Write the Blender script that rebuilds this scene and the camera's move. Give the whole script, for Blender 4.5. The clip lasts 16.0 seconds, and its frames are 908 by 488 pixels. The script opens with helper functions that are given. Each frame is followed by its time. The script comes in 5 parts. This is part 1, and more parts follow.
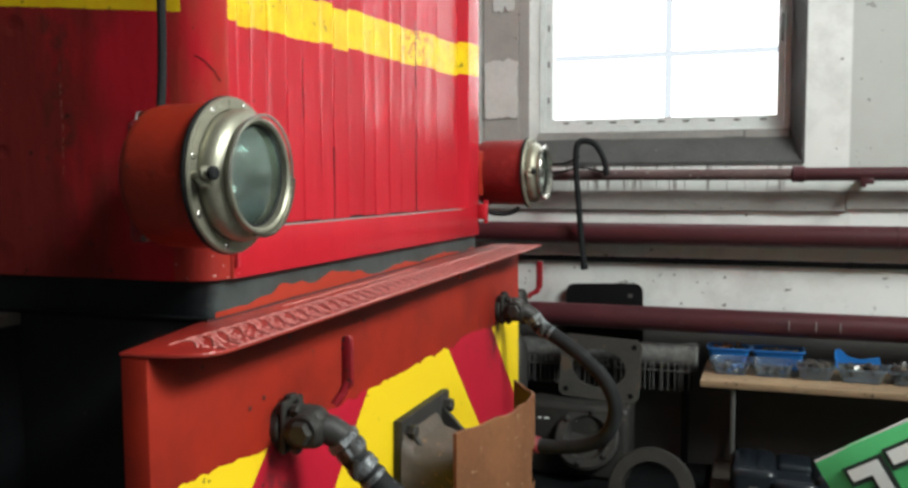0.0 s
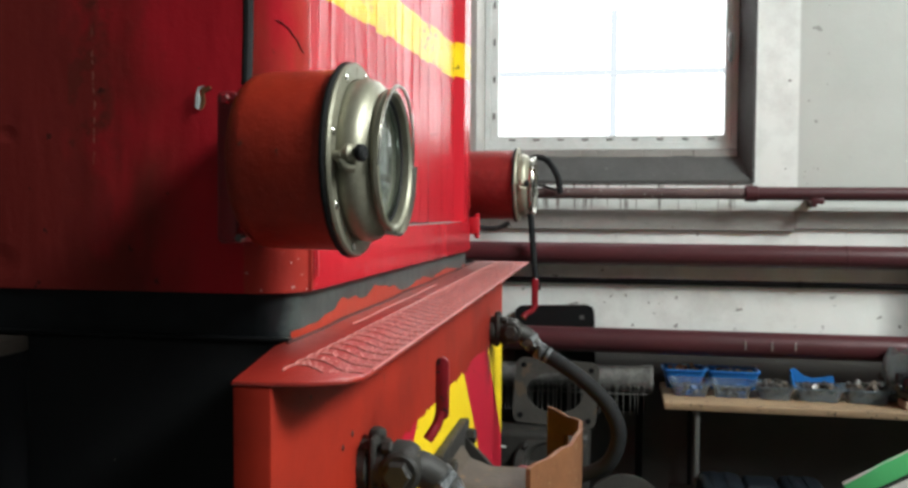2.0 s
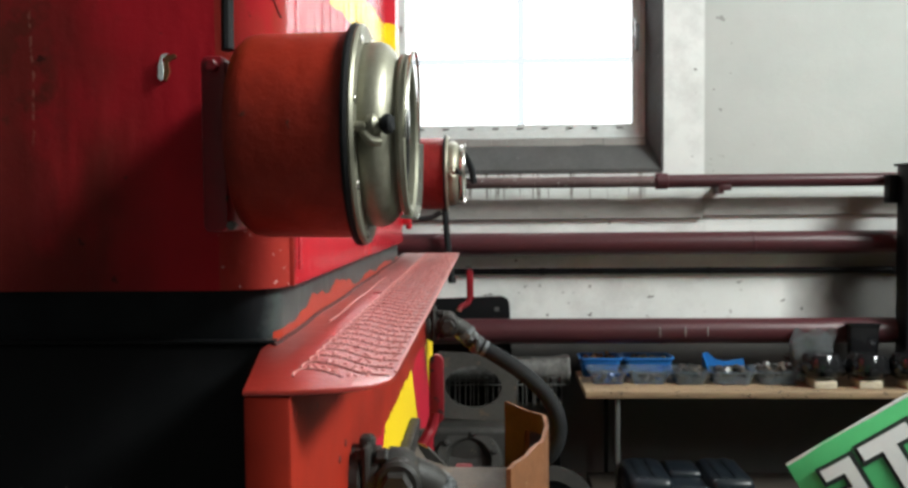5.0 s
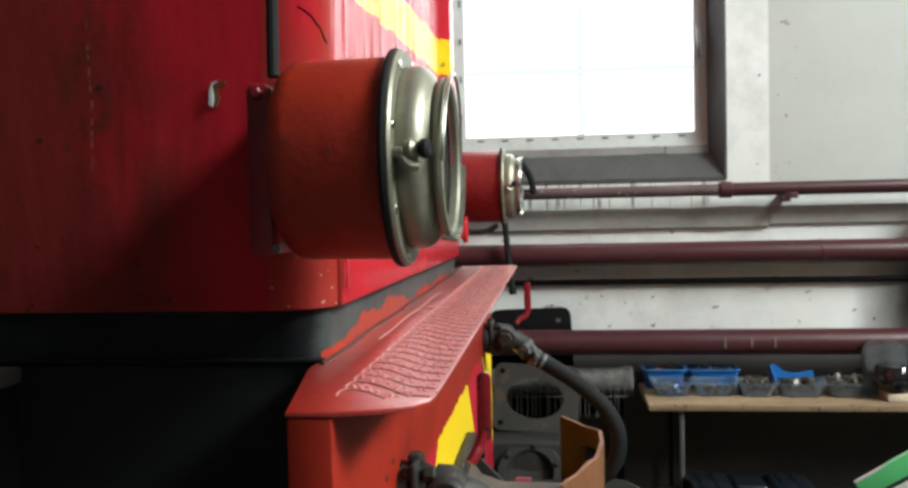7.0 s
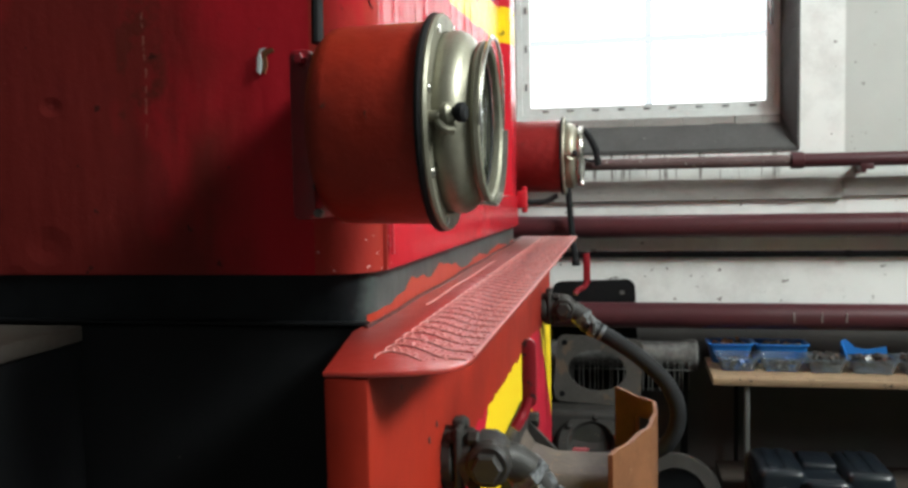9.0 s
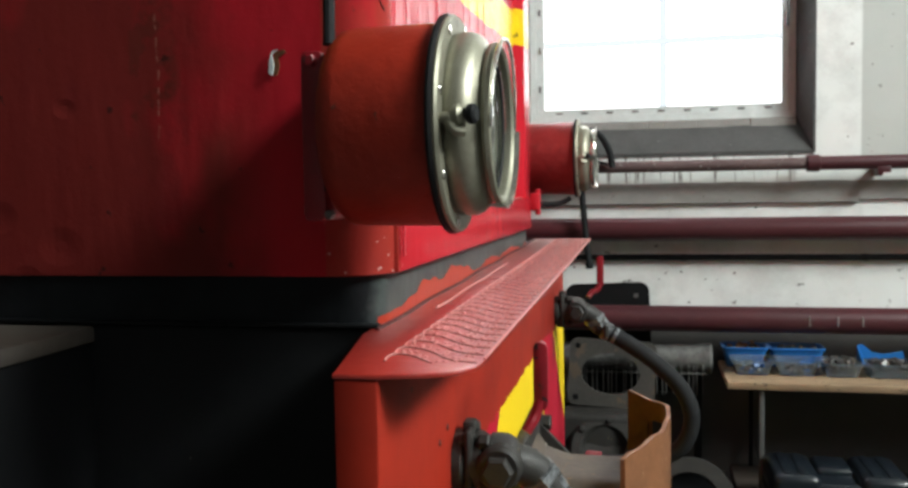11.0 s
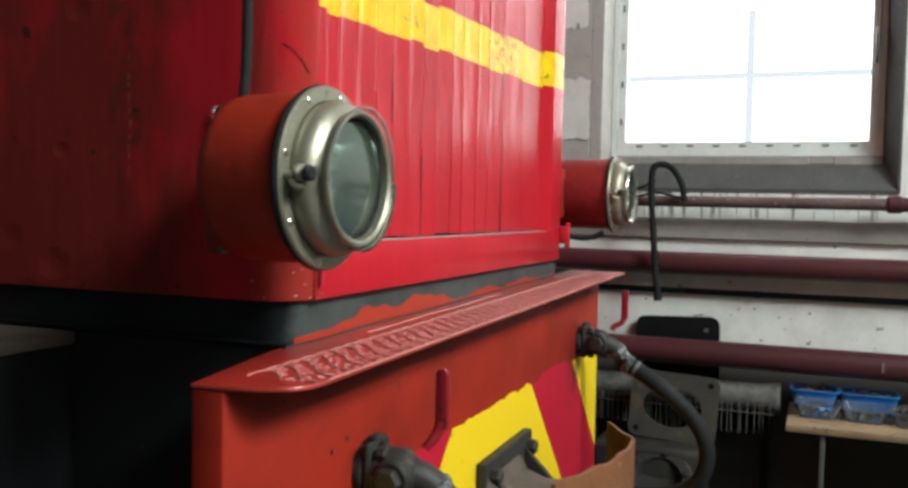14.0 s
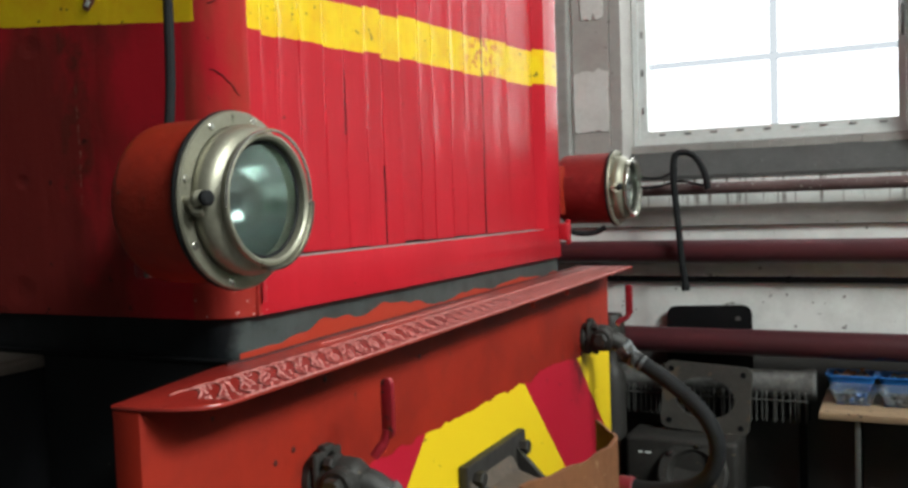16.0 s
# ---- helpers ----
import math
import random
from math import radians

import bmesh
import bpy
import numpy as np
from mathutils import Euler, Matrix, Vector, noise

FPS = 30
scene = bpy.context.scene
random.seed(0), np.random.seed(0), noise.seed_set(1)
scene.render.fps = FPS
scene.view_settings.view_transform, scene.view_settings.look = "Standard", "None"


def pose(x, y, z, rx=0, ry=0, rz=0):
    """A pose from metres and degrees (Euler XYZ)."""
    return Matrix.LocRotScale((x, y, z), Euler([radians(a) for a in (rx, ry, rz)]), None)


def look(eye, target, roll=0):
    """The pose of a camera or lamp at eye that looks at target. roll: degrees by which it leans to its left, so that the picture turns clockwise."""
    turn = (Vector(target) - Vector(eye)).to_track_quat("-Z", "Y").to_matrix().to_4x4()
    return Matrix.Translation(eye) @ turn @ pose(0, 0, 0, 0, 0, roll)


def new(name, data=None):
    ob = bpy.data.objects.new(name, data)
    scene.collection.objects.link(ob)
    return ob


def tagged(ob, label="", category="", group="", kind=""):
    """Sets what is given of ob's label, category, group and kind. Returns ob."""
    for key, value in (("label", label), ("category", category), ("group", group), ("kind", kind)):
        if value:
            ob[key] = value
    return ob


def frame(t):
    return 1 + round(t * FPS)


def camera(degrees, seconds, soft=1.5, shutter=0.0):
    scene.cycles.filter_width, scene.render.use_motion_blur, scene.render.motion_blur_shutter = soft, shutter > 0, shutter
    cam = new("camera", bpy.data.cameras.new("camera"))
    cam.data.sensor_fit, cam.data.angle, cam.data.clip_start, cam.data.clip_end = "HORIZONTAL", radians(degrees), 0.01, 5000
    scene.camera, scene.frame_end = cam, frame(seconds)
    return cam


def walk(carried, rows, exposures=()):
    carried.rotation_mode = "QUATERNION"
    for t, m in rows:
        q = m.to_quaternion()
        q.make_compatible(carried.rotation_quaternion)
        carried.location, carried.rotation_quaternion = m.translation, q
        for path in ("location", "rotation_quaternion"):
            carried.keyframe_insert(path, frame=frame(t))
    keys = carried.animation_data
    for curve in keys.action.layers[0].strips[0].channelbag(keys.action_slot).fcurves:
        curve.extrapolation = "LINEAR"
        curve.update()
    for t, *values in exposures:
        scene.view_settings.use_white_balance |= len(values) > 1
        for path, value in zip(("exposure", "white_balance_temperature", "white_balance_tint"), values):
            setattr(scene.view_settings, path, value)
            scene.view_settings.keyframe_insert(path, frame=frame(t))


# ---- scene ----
cam = camera(53.5, 16.0, 2.9, 0.4)
PATH = [
    (0, (0.645, -0.99, 1.412), (-0.008, 0.896, 1.276), -0.1),
    (0.5, (0.542, -0.961, 1.395), (-0.059, 0.942, 1.271), 0.6),
    (1, (0.472, -0.914, 1.393), (-0.112, 0.997, 1.314), -0.0),
    (1.5, (0.381, -0.927, 1.382), (-0.022, 1.031, 1.333), -0.9),
    (2, (0.323, -0.912, 1.376), (-0.035, 1.054, 1.302), 0.4),
    (2.5, (0.299, -0.84, 1.367), (-0.082, 1.122, 1.322), -0.1),
    (3, (0.244, -0.818, 1.365), (0.083, 1.174, 1.296), -0.2),
    (3.2, (0.219, -0.825, 1.366), (0.113, 1.171, 1.289), -0.2),
    (5.3, (0.191, -0.844, 1.364), (0.107, 1.152, 1.279), -0.5),
    (5.5, (0.2, -0.84, 1.368), (0.086, 1.155, 1.291), -0.4),
    (6, (0.208, -0.84, 1.37), (0.082, 1.154, 1.278), -0.8),
    (6.5, (0.207, -0.843, 1.373), (0.042, 1.149, 1.293), -1.0),
    (7, (0.212, -0.847, 1.374), (-0.019, 1.139, 1.31), -1.2),
    (7.5, (0.225, -0.847, 1.372), (-0.05, 1.133, 1.303), -1.5),
    (8, (0.235, -0.848, 1.37), (-0.126, 1.116, 1.273), -1.4),
    (8.5, (0.237, -0.847, 1.368), (-0.146, 1.112, 1.245), -1.0),
    (10.8, (0.237, -0.841, 1.367), (-0.164, 1.115, 1.254), -1.3),
    (11, (0.239, -0.842, 1.367), (-0.178, 1.11, 1.251), -0.9),
    (11.5, (0.251, -0.841, 1.367), (-0.188, 1.108, 1.286), -1.0),
    (12, (0.269, -0.845, 1.367), (-0.217, 1.095, 1.331), -0.8),
    (12.5, (0.298, -0.858, 1.368), (-0.307, 1.048, 1.338), -0.7),
    (13, (0.313, -0.887, 1.37), (-0.263, 1.028, 1.327), -0.9),
    (13.5, (0.372, -0.895, 1.376), (-0.209, 1.019, 1.367), -0.5),
    (14, (0.515, -0.874, 1.394), (-0.222, 0.983, 1.317), 1.3),
    (14.5, (0.566, -0.84, 1.41), (-0.153, 1.026, 1.35), -0.1),
    (15, (0.614, -0.819, 1.404), (-0.15, 1.028, 1.338), -1.9),
    (15.5, (0.651, -0.82, 1.41), (-0.172, 1.001, 1.334), -1.8),
    (16, (0.657, -0.823, 1.409), (-0.221, 0.972, 1.323), -1.8),
]
walk(cam, [(t, look(eye, target, roll)) for t, eye, target, roll in PATH],
     [(0, 0.05), (3.0, 0.15), (8.5, 0.2), (12.5, 0.15), (14.0, 0.0), (16, -0.15)])

# ---- world and light ----
world = bpy.data.worlds.new("world")
scene.world = world
world.use_nodes = True
wn = world.node_tree.nodes
sky = wn.new("ShaderNodeTexSky")
sky.sky_type, sky.sun_disc = "NISHITA", False
sky.sun_elevation, sky.sun_rotation = radians(35), radians(80)
world.node_tree.links.new(sky.outputs[0], wn["Background"].inputs[0])
wn["Background"].inputs[1].default_value = 0.10
scene.view_settings.exposure = 0.0


def area_lamp(name, m, sx, sy, watts, colour):
    data = bpy.data.lights.new(name, "AREA")
    data.shape, data.size, data.size_y, data.energy, data.color = "RECTANGLE", sx, sy, watts, colour
    ob = new(name, data)
    ob.matrix_world = m
    return ob


# daylight through the window in view and through the big windows of the end wall
area_lamp("window_daylight", look((0.29, 2.40, 2.50), (0.29, 1.0, 1.7)), 0.75, 0.55, 5, (0.93, 0.97, 1.0))
area_lamp("end_window_daylight", look((3.93, -0.45, 4.25), (0, 0.7, 1.3)), 1.5, 1.0, 305, (0.94, 1.0, 0.97))
area_lamp("end_window_daylight", look((3.93, -2.4, 4.1), (0, -0.2, 1.3)), 1.2, 1.3, 52, (0.94, 1.0, 0.97))


# ---- materials ----
def nodes_of(name):
    m = bpy.data.materials.new(name)
    m.use_nodes = True
    return m, m.node_tree.nodes, m.node_tree.links, m.node_tree.nodes["Principled BSDF"]


def noise_node(n, l, scale, detail=4.0, rough=0.6, coord=None, stretch=(1, 1, 1)):
    if coord is None:
        coord = n.new("ShaderNodeNewGeometry").outputs["Position"]
    mp = n.new("ShaderNodeMapping")
    mp.inputs["Scale"].default_value = stretch
    l.new(coord, mp.inputs["Vector"])
    t = n.new("ShaderNodeTexNoise")
    t.inputs["Scale"].default_value, t.inputs["Detail"].default_value, t.inputs["Roughness"].default_value = scale, detail, rough
    l.new(mp.outputs[0], t.inputs["Vector"])
    return t.outputs["Fac"]


def ramp(n, l, fac, lo, hi):
    r = n.new("ShaderNodeMapRange")
    r.inputs["From Min"].default_value, r.inputs["From Max"].default_value = lo, hi
    l.new(fac, r.inputs["Value"])
    return r.outputs["Result"]


def mix(n, l, fac, a, b):
    x = n.new("ShaderNodeMix")
    x.data_type = "RGBA"
    for sock, v in ((x.inputs[0], fac), (x.inputs[6], a), (x.inputs[7], b)):
        if isinstance(v, (int, float)):
            sock.default_value = v
        elif isinstance(v, tuple):
            sock.default_value = (*v, 1)
        else:
            l.new(v, sock)
    return x.outputs[2]


def calc(n, l, op, a, b=0.0, c=None):
    x = n.new("ShaderNodeMath")
    x.operation = op
    for sock, v in zip(x.inputs, (a, b, c)):
        if v is None:
            continue
        if isinstance(v, (int, float)):
            sock.default_value = v
        else:
            l.new(v, sock)
    return x.outputs[0]


def bumped(n, l, b, fac, strength, distance):
    u = n.new("ShaderNodeBump")
    u.inputs["Strength"].default_value, u.inputs["Distance"].default_value = strength, distance
    l.new(fac, u.inputs["Height"])
    l.new(u.outputs[0], b.inputs["Normal"])


def surface(name, colour, second, rough=0.5, metal=0.0, big=6.0, small=90.0, amount=0.6, bump=0.25, depth=0.002,
            speck=None, speck_at=0.68, speck_scale=60.0, stretch=(1, 1, 1), rough_var=0.15, gloss=0.5):
    """A worn surface: two colours mingled at two scales, specks of a third, and fine relief."""
    m, n, l, b = nodes_of(name)
    b.inputs["Specular IOR Level"].default_value = gloss
    a = noise_node(n, l, big, 5, stretch=stretch)
    f = noise_node(n, l, small, 4, stretch=stretch)
    both = calc(n, l, "ADD", calc(n, l, "MULTIPLY", a, 0.65), calc(n, l, "MULTIPLY", f, 0.35))
    c = mix(n, l, calc(n, l, "MULTIPLY", ramp(n, l, both, 0.38, 0.62), amount), colour, second)
    if speck:
        s = ramp(n, l, noise_node(n, l, speck_scale, 3), speck_at, speck_at + 0.03)
        c = mix(n, l, s, c, speck)
    l.new(c, b.inputs["Base Color"])
    b.inputs["Metallic"].default_value = metal
    r = n.new("ShaderNodeMapRange")
    r.inputs["To Min"].default_value, r.inputs["To Max"].default_value = max(0.03, rough - rough_var), min(1, rough + rough_var)
    l.new(both, r.inputs["Value"])
    l.new(r.outputs[0], b.inputs["Roughness"])
    bumped(n, l, b, both, bump, depth)
    return m


RED, RED2 = (0.465, 0.016, 0.027), (0.39, 0.0135, 0.022)
PRIMER, PRIMER2 = (0.285, 0.018, 0.007), (0.20, 0.0125, 0.006)
YELLOW, CRIMSON = (0.74, 0.52, 0.012), (0.40, 0.008, 0.025)


def hood_paint():
    """Red enamel with a yellow stripe brushed round the hood, uneven from slat to slat; old brown filler shows on the side."""
    m, n, l, b = nodes_of("hood_paint")
    pos = n.new("ShaderNodeNewGeometry").outputs["Position"]
    sep = n.new("ShaderNodeSeparateXYZ")
    l.new(pos, sep.inputs[0])
    x, y, z = sep.outputs
    f = noise_node(n, l, 5, 5, stretch=(1, 1, 0.35))
    base = mix(n, l, ramp(n, l, f, 0.35, 0.65), RED, RED2)
    # brown filler patches on the hood's flank, on the part behind the corner
    back = ramp(n, l, x, -0.10, -0.16)
    pat = noise_node(n, l, 4.5, 4, 0.55, stretch=(1, 1, 0.6))
    low = ramp(n, l, z, 1.58, 1.40)
    brown = calc(n, l, "MULTIPLY", calc(n, l, "MULTIPLY", ramp(n, l, calc(n, l, "ADD", pat, calc(n, l, "MULTIPLY", low, 0.10)), 0.45, 0.60), back), 0.85)
    strip = calc(n, l, "MULTIPLY", calc(n, l, "MULTIPLY", ramp(n, l, x, -0.275, -0.25), ramp(n, l, x, -0.185, -0.205)), ramp(n, l, z, 1.41, 1.44))
    strip = calc(n, l, "MULTIPLY", strip, ramp(n, l, z, 1.65, 1.63))
    brown = calc(n, l, "MAXIMUM", brown, calc(n, l, "MULTIPLY", strip, ramp(n, l, noise_node(n, l, 16, 4), 0.3, 0.55)))
    side = ramp(n, l, y, -0.038, -0.041)
    block = calc(n, l, "MULTIPLY", ramp(n, l, z, 1.485, 1.473), calc(n, l, "MULTIPLY", ramp(n, l, x, -0.434, -0.394), ramp(n, l, x, -0.173, -0.193)))
    block = calc(n, l, "MULTIPLY", block, ramp(n, l, noise_node(n, l, 7, 4), 0.25, 0.5))
    brown = calc(n, l, "MAXIMUM", brown, calc(n, l, "MULTIPLY", block, calc(n, l, "MULTIPLY", ramp(n, l, z, 1.27, 1.36), 0.6)))
    brown = calc(n, l, "MULTIPLY", brown, side)
    base = mix(n, l, brown, base, (0.13, 0.021, 0.016))
    mott = ramp(n, l, noise_node(n, l, 13, 6, 0.7, stretch=(1, 1, 0.7)), 0.52, 0.66)
    base = mix(n, l, calc(n, l, "MULTIPLY", calc(n, l, "MULTIPLY", mott, side), calc(n, l, "MULTIPLY", back, 0.55)), base, (0.16, 0.018, 0.018))
    pits = ramp(n, l, noise_node(n, l, 42, 3, 0.5, stretch=(1, 1, 0.8)), 0.69, 0.715)
    base = mix(n, l, calc(n, l, "MULTIPLY", calc(n, l, "MULTIPLY", pits, side), calc(n, l, "MULTIPLY", back, 0.8)), base, (0.045, 0.015, 0.013))
    # primer bleeding through along the rounded corner
    cor = calc(n, l, "MULTIPLY", calc(n, l, "COMPARE", x, -0.025, 0.03), ramp(n, l, y, 0.008, 0.0))
    base = mix(n, l, calc(n, l, "MULTIPLY", cor, ramp(n, l, noise_node(n, l, 9, 5, stretch=(1, 1, 0.3)), 0.42, 0.55)), base, (0.33, 0.034, 0.026))
    # stripe
    rnd = n.new("ShaderNodeObjectInfo").outputs["Random"]
    jag = calc(n, l, "MULTIPLY", calc(n, l, "SUBTRACT", rnd, 0.5), 0.007)
    wob = calc(n, l, "MULTIPLY", calc(n, l, "SUBTRACT", noise_node(n, l, 60, 2), 0.5), 0.003)
    lower = calc(n, l, "ADD", calc(n, l, "ADD", calc(n, l, "MULTIPLY_ADD", y, 0.038, 1.617), calc(n, l, "MULTIPLY", x, -0.09)), calc(n, l, "ADD", jag, wob))
    over = calc(n, l, "GREATER_THAN", z, lower)
    under = calc(n, l, "LESS_THAN", z, calc(n, l, "ADD", calc(n, l, "MULTIPLY", y, 0.012), calc(n, l, "ADD", lower, 0.060)))
    stripe = calc(n, l, "MULTIPLY", over, under)
    bare = calc(n, l, "MULTIPLY", calc(n, l, "GREATER_THAN", x, -0.038), calc(n, l, "LESS_THAN", y, 0.0035))
    stripe = calc(n, l, "MULTIPLY", stripe, calc(n, l, "SUBTRACT", 1.0, bare))
    rub = calc(n, l, "MULTIPLY", ramp(n, l, noise_node(n, l, 75, 4, 0.6), 0.535, 0.57), ramp(n, l, calc(n, l, "ABSOLUTE", calc(n, l, "SUBTRACT", y, 0.70)), 0.11, 0.01))
    stripe = calc(n, l, "MULTIPLY", stripe, calc(n, l, "SUBTRACT", 1.0, calc(n, l, "MULTIPLY", rub, 0.85)))
    yel = mix(n, l, ramp(n, l, noise_node(n, l, 30, 4), 0.4, 0.7), YELLOW, (0.70, 0.40, 0.012))
    dark_chip = calc(n, l, "MULTIPLY", ramp(n, l, noise_node(n, l, 48, 3, 0.55), 0.665, 0.69), over)
    yel = mix(n, l, calc(n, l, "MULTIPLY", dark_chip, 0.85), yel, (0.05, 0.035, 0.02))
    c = mix(n, l, stripe, base, yel)
    # pale scratch running down the filler strip
    line = calc(n, l, "ABSOLUTE", calc(n, l, "SUBTRACT", calc(n, l, "ADD", x, 0.2225), calc(n, l, "MULTIPLY", calc(n, l, "SUBTRACT", noise_node(n, l, 18, 3), 0.5), 0.012)))
    line = calc(n, l, "MULTIPLY", ramp(n, l, line, 0.0016, 0.0006), calc(n, l, "MULTIPLY", ramp(n, l, z, 1.42, 1.43), ramp(n, l, z, 1.57, 1.55)))
    line = calc(n, l, "MULTIPLY", calc(n, l, "MULTIPLY", line, side), ramp(n, l, noise_node(n, l, 130, 2), 0.45, 0.55))
    c = mix(n, l, calc(n, l, "MULTIPLY", line, 0.4), c, (0.38, 0.18, 0.13))
    # dark scuffs and chips
    chips = ramp(n, l, noise_node(n, l, 70, 3), 0.71, 0.74)
    c = mix(n, l, calc(n, l, "MULTIPLY", chips, 0.7), c, (0.05, 0.02, 0.015))
    pale = calc(n, l, "MULTIPLY", ramp(n, l, noise_node(n, l, 150, 2), 0.67, 0.70), calc(n, l, "MULTIPLY", ramp(n, l, z, 1.36, 1.32), calc(n, l, "MULTIPLY", ramp(n, l, x, -0.075, -0.03), ramp(n, l, y, 0.02, 0.0))))
    c = mix(n, l, pale, c, (0.62, 0.42, 0.38))
    l.new(c, b.inputs["Base Color"])
    b.inputs["Specular IOR Level"].default_value = 0.14
    r = n.new("ShaderNodeMapRange")
    r.inputs["To Min"].default_value, r.inputs["To Max"].default_value = 0.16, 0.30
    l.new(f, r.inputs["Value"])
    l.new(r.outputs[0], b.inputs["Roughness"])
    h = calc(n, l, "ADD", noise_node(n, l, 14, 3, stretch=(1, 1, 0.25)), calc(n, l, "MULTIPLY", noise_node(n, l, 120, 3), 0.12))
    # dents in the flank
    for cx, cz, cr in ((-0.335, 1.318, 0.026), (-0.405, 1.348, 0.022), (-0.325, 1.455, 0.013), (-0.375, 1.285, 0.018), (-0.30, 1.62, 0.02)):
        q = calc(n, l, "SQRT", calc(n, l, "ADD", calc(n, l, "POWER", calc(n, l, "SUBTRACT", x, cx), 2.0), calc(n, l, "POWER", calc(n, l, "MULTIPLY", calc(n, l, "SUBTRACT", z, cz), 1.3), 2.0)))
        h = calc(n, l, "SUBTRACT", h, calc(n, l, "MULTIPLY", calc(n, l, "MULTIPLY", ramp(n, l, q, cr, cr * 0.3), side), 0.42))
    bumped(n, l, b, h, 0.5, 0.006)
    return m


def beam_paint():
    """Orange-red primer over yellow and crimson warning chevrons on the buffer beam."""
    m, n, l, b = nodes_of("beam_paint")
    pos = n.new("ShaderNodeNewGeometry").outputs["Position"]
    sep = n.new("ShaderNodeSeparateXYZ")
    l.new(pos, sep.inputs[0])
    x, y, z = sep.outputs
    f = noise_node(n, l, 7, 5)
    prim = mix(n, l, ramp(n, l, f, 0.35, 0.65), PRIMER, PRIMER2)
    edge = calc(n, l, "MULTIPLY_ADD", calc(n, l, "SUBTRACT", noise_node(n, l, 6, 3), 0.5), 0.05, 1.082)
    edge = calc(n, l, "ADD", edge, calc(n, l, "MULTIPLY", calc(n, l, "SUBTRACT", noise_node(n, l, 40, 2), 0.5), 0.012))
    a = calc(n, l, "ABSOLUTE", calc(n, l, "SUBTRACT", y, 0.494))
    d = calc(n, l, "SUBTRACT", a, calc(n, l, "SUBTRACT", 1.08, z))
    red = calc(n, l, "MULTIPLY", calc(n, l, "GREATER_THAN", d, 0.194), calc(n, l, "LESS_THAN", d, 0.492))
    chev = mix(n, l, red, YELLOW, CRIMSON)
    below = calc(n, l, "MULTIPLY", calc(n, l, "LESS_THAN", z, edge), calc(n, l, "GREATER_THAN", x, 0.0495))
    c = mix(n, l, below, prim, chev)
    chips = ramp(n, l, noise_node(n, l, 45, 3), 0.70, 0.73)
    c = mix(n, l, calc(n, l, "MULTIPLY", chips, 0.8), c, (0.04, 0.02, 0.015))
    # shadow round the brake cocks, painted onto the beam as broken dark patches
    for cy, cz in ((0.03, 1.08), (1.0, 1.10)):
        q = calc(n, l, "ADD", calc(n, l, "POWER", calc(n, l, "SUBTRACT", y, cy), 2.0), calc(n, l, "POWER", calc(n, l, "MULTIPLY", calc(n, l, "SUBTRACT", z, cz - 0.03), 0.6), 2.0))
        s = calc(n, l, "MULTIPLY", ramp(n, l, q, 0.004, 0.0006), ramp(n, l, noise_node(n, l, 25, 4), 0.35, 0.6))
        c = mix(n, l, calc(n, l, "MULTIPLY", s, 0.75), c, (0.03, 0.012, 0.010))
    l.new(c, b.inputs["Base Color"])
    b.inputs["Roughness"].default_value = 0.55
    b.inputs["Specular IOR Level"].default_value = 0.18
    bumped(n, l, b, calc(n, l, "ADD", f, calc(n, l, "MULTIPLY", noise_node(n, l, 110, 3), 0.15)), 0.35, 0.003)
    return m


def plinth_paint():
    """Black frame paint with a wavy coat of orange-red along its foot on the front."""
    m, n, l, b = nodes_of("plinth_paint")
    pos = n.new("ShaderNodeNewGeometry").outputs["Position"]
    sep = n.new("ShaderNodeSeparateXYZ")
    l.new(pos, sep.inputs[0])
    x, y, z = sep.outputs
    wav = calc(n, l, "MULTIPLY_ADD", calc(n, l, "SUBTRACT", noise_node(n, l, 11, 1.5, 0.4, stretch=(1, 1, 0.1)), 0.5), 0.055, 1.259)
    red = calc(n, l, "MULTIPLY", calc(n, l, "LESS_THAN", z, wav), calc(n, l, "GREATER_THAN", x, -0.014))
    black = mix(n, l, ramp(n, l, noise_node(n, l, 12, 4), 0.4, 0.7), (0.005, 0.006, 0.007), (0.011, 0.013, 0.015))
    # worn: the same black as lit on the front, light painted in as grey
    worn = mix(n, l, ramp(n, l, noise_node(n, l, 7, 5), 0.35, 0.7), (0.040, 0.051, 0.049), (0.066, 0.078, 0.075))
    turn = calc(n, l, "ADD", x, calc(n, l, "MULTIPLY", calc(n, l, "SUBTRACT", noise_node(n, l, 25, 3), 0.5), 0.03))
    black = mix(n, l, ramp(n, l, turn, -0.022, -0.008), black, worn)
    l.new(mix(n, l, red, black, (0.34, 0.036, 0.018)), b.inputs["Base Color"])
    b.inputs["Roughness"].default_value = 0.42
    b.inputs["Specular IOR Level"].default_value = 0.15
    bumped(n, l, b, noise_node(n, l, 40, 4), 0.3, 0.003)
    return m


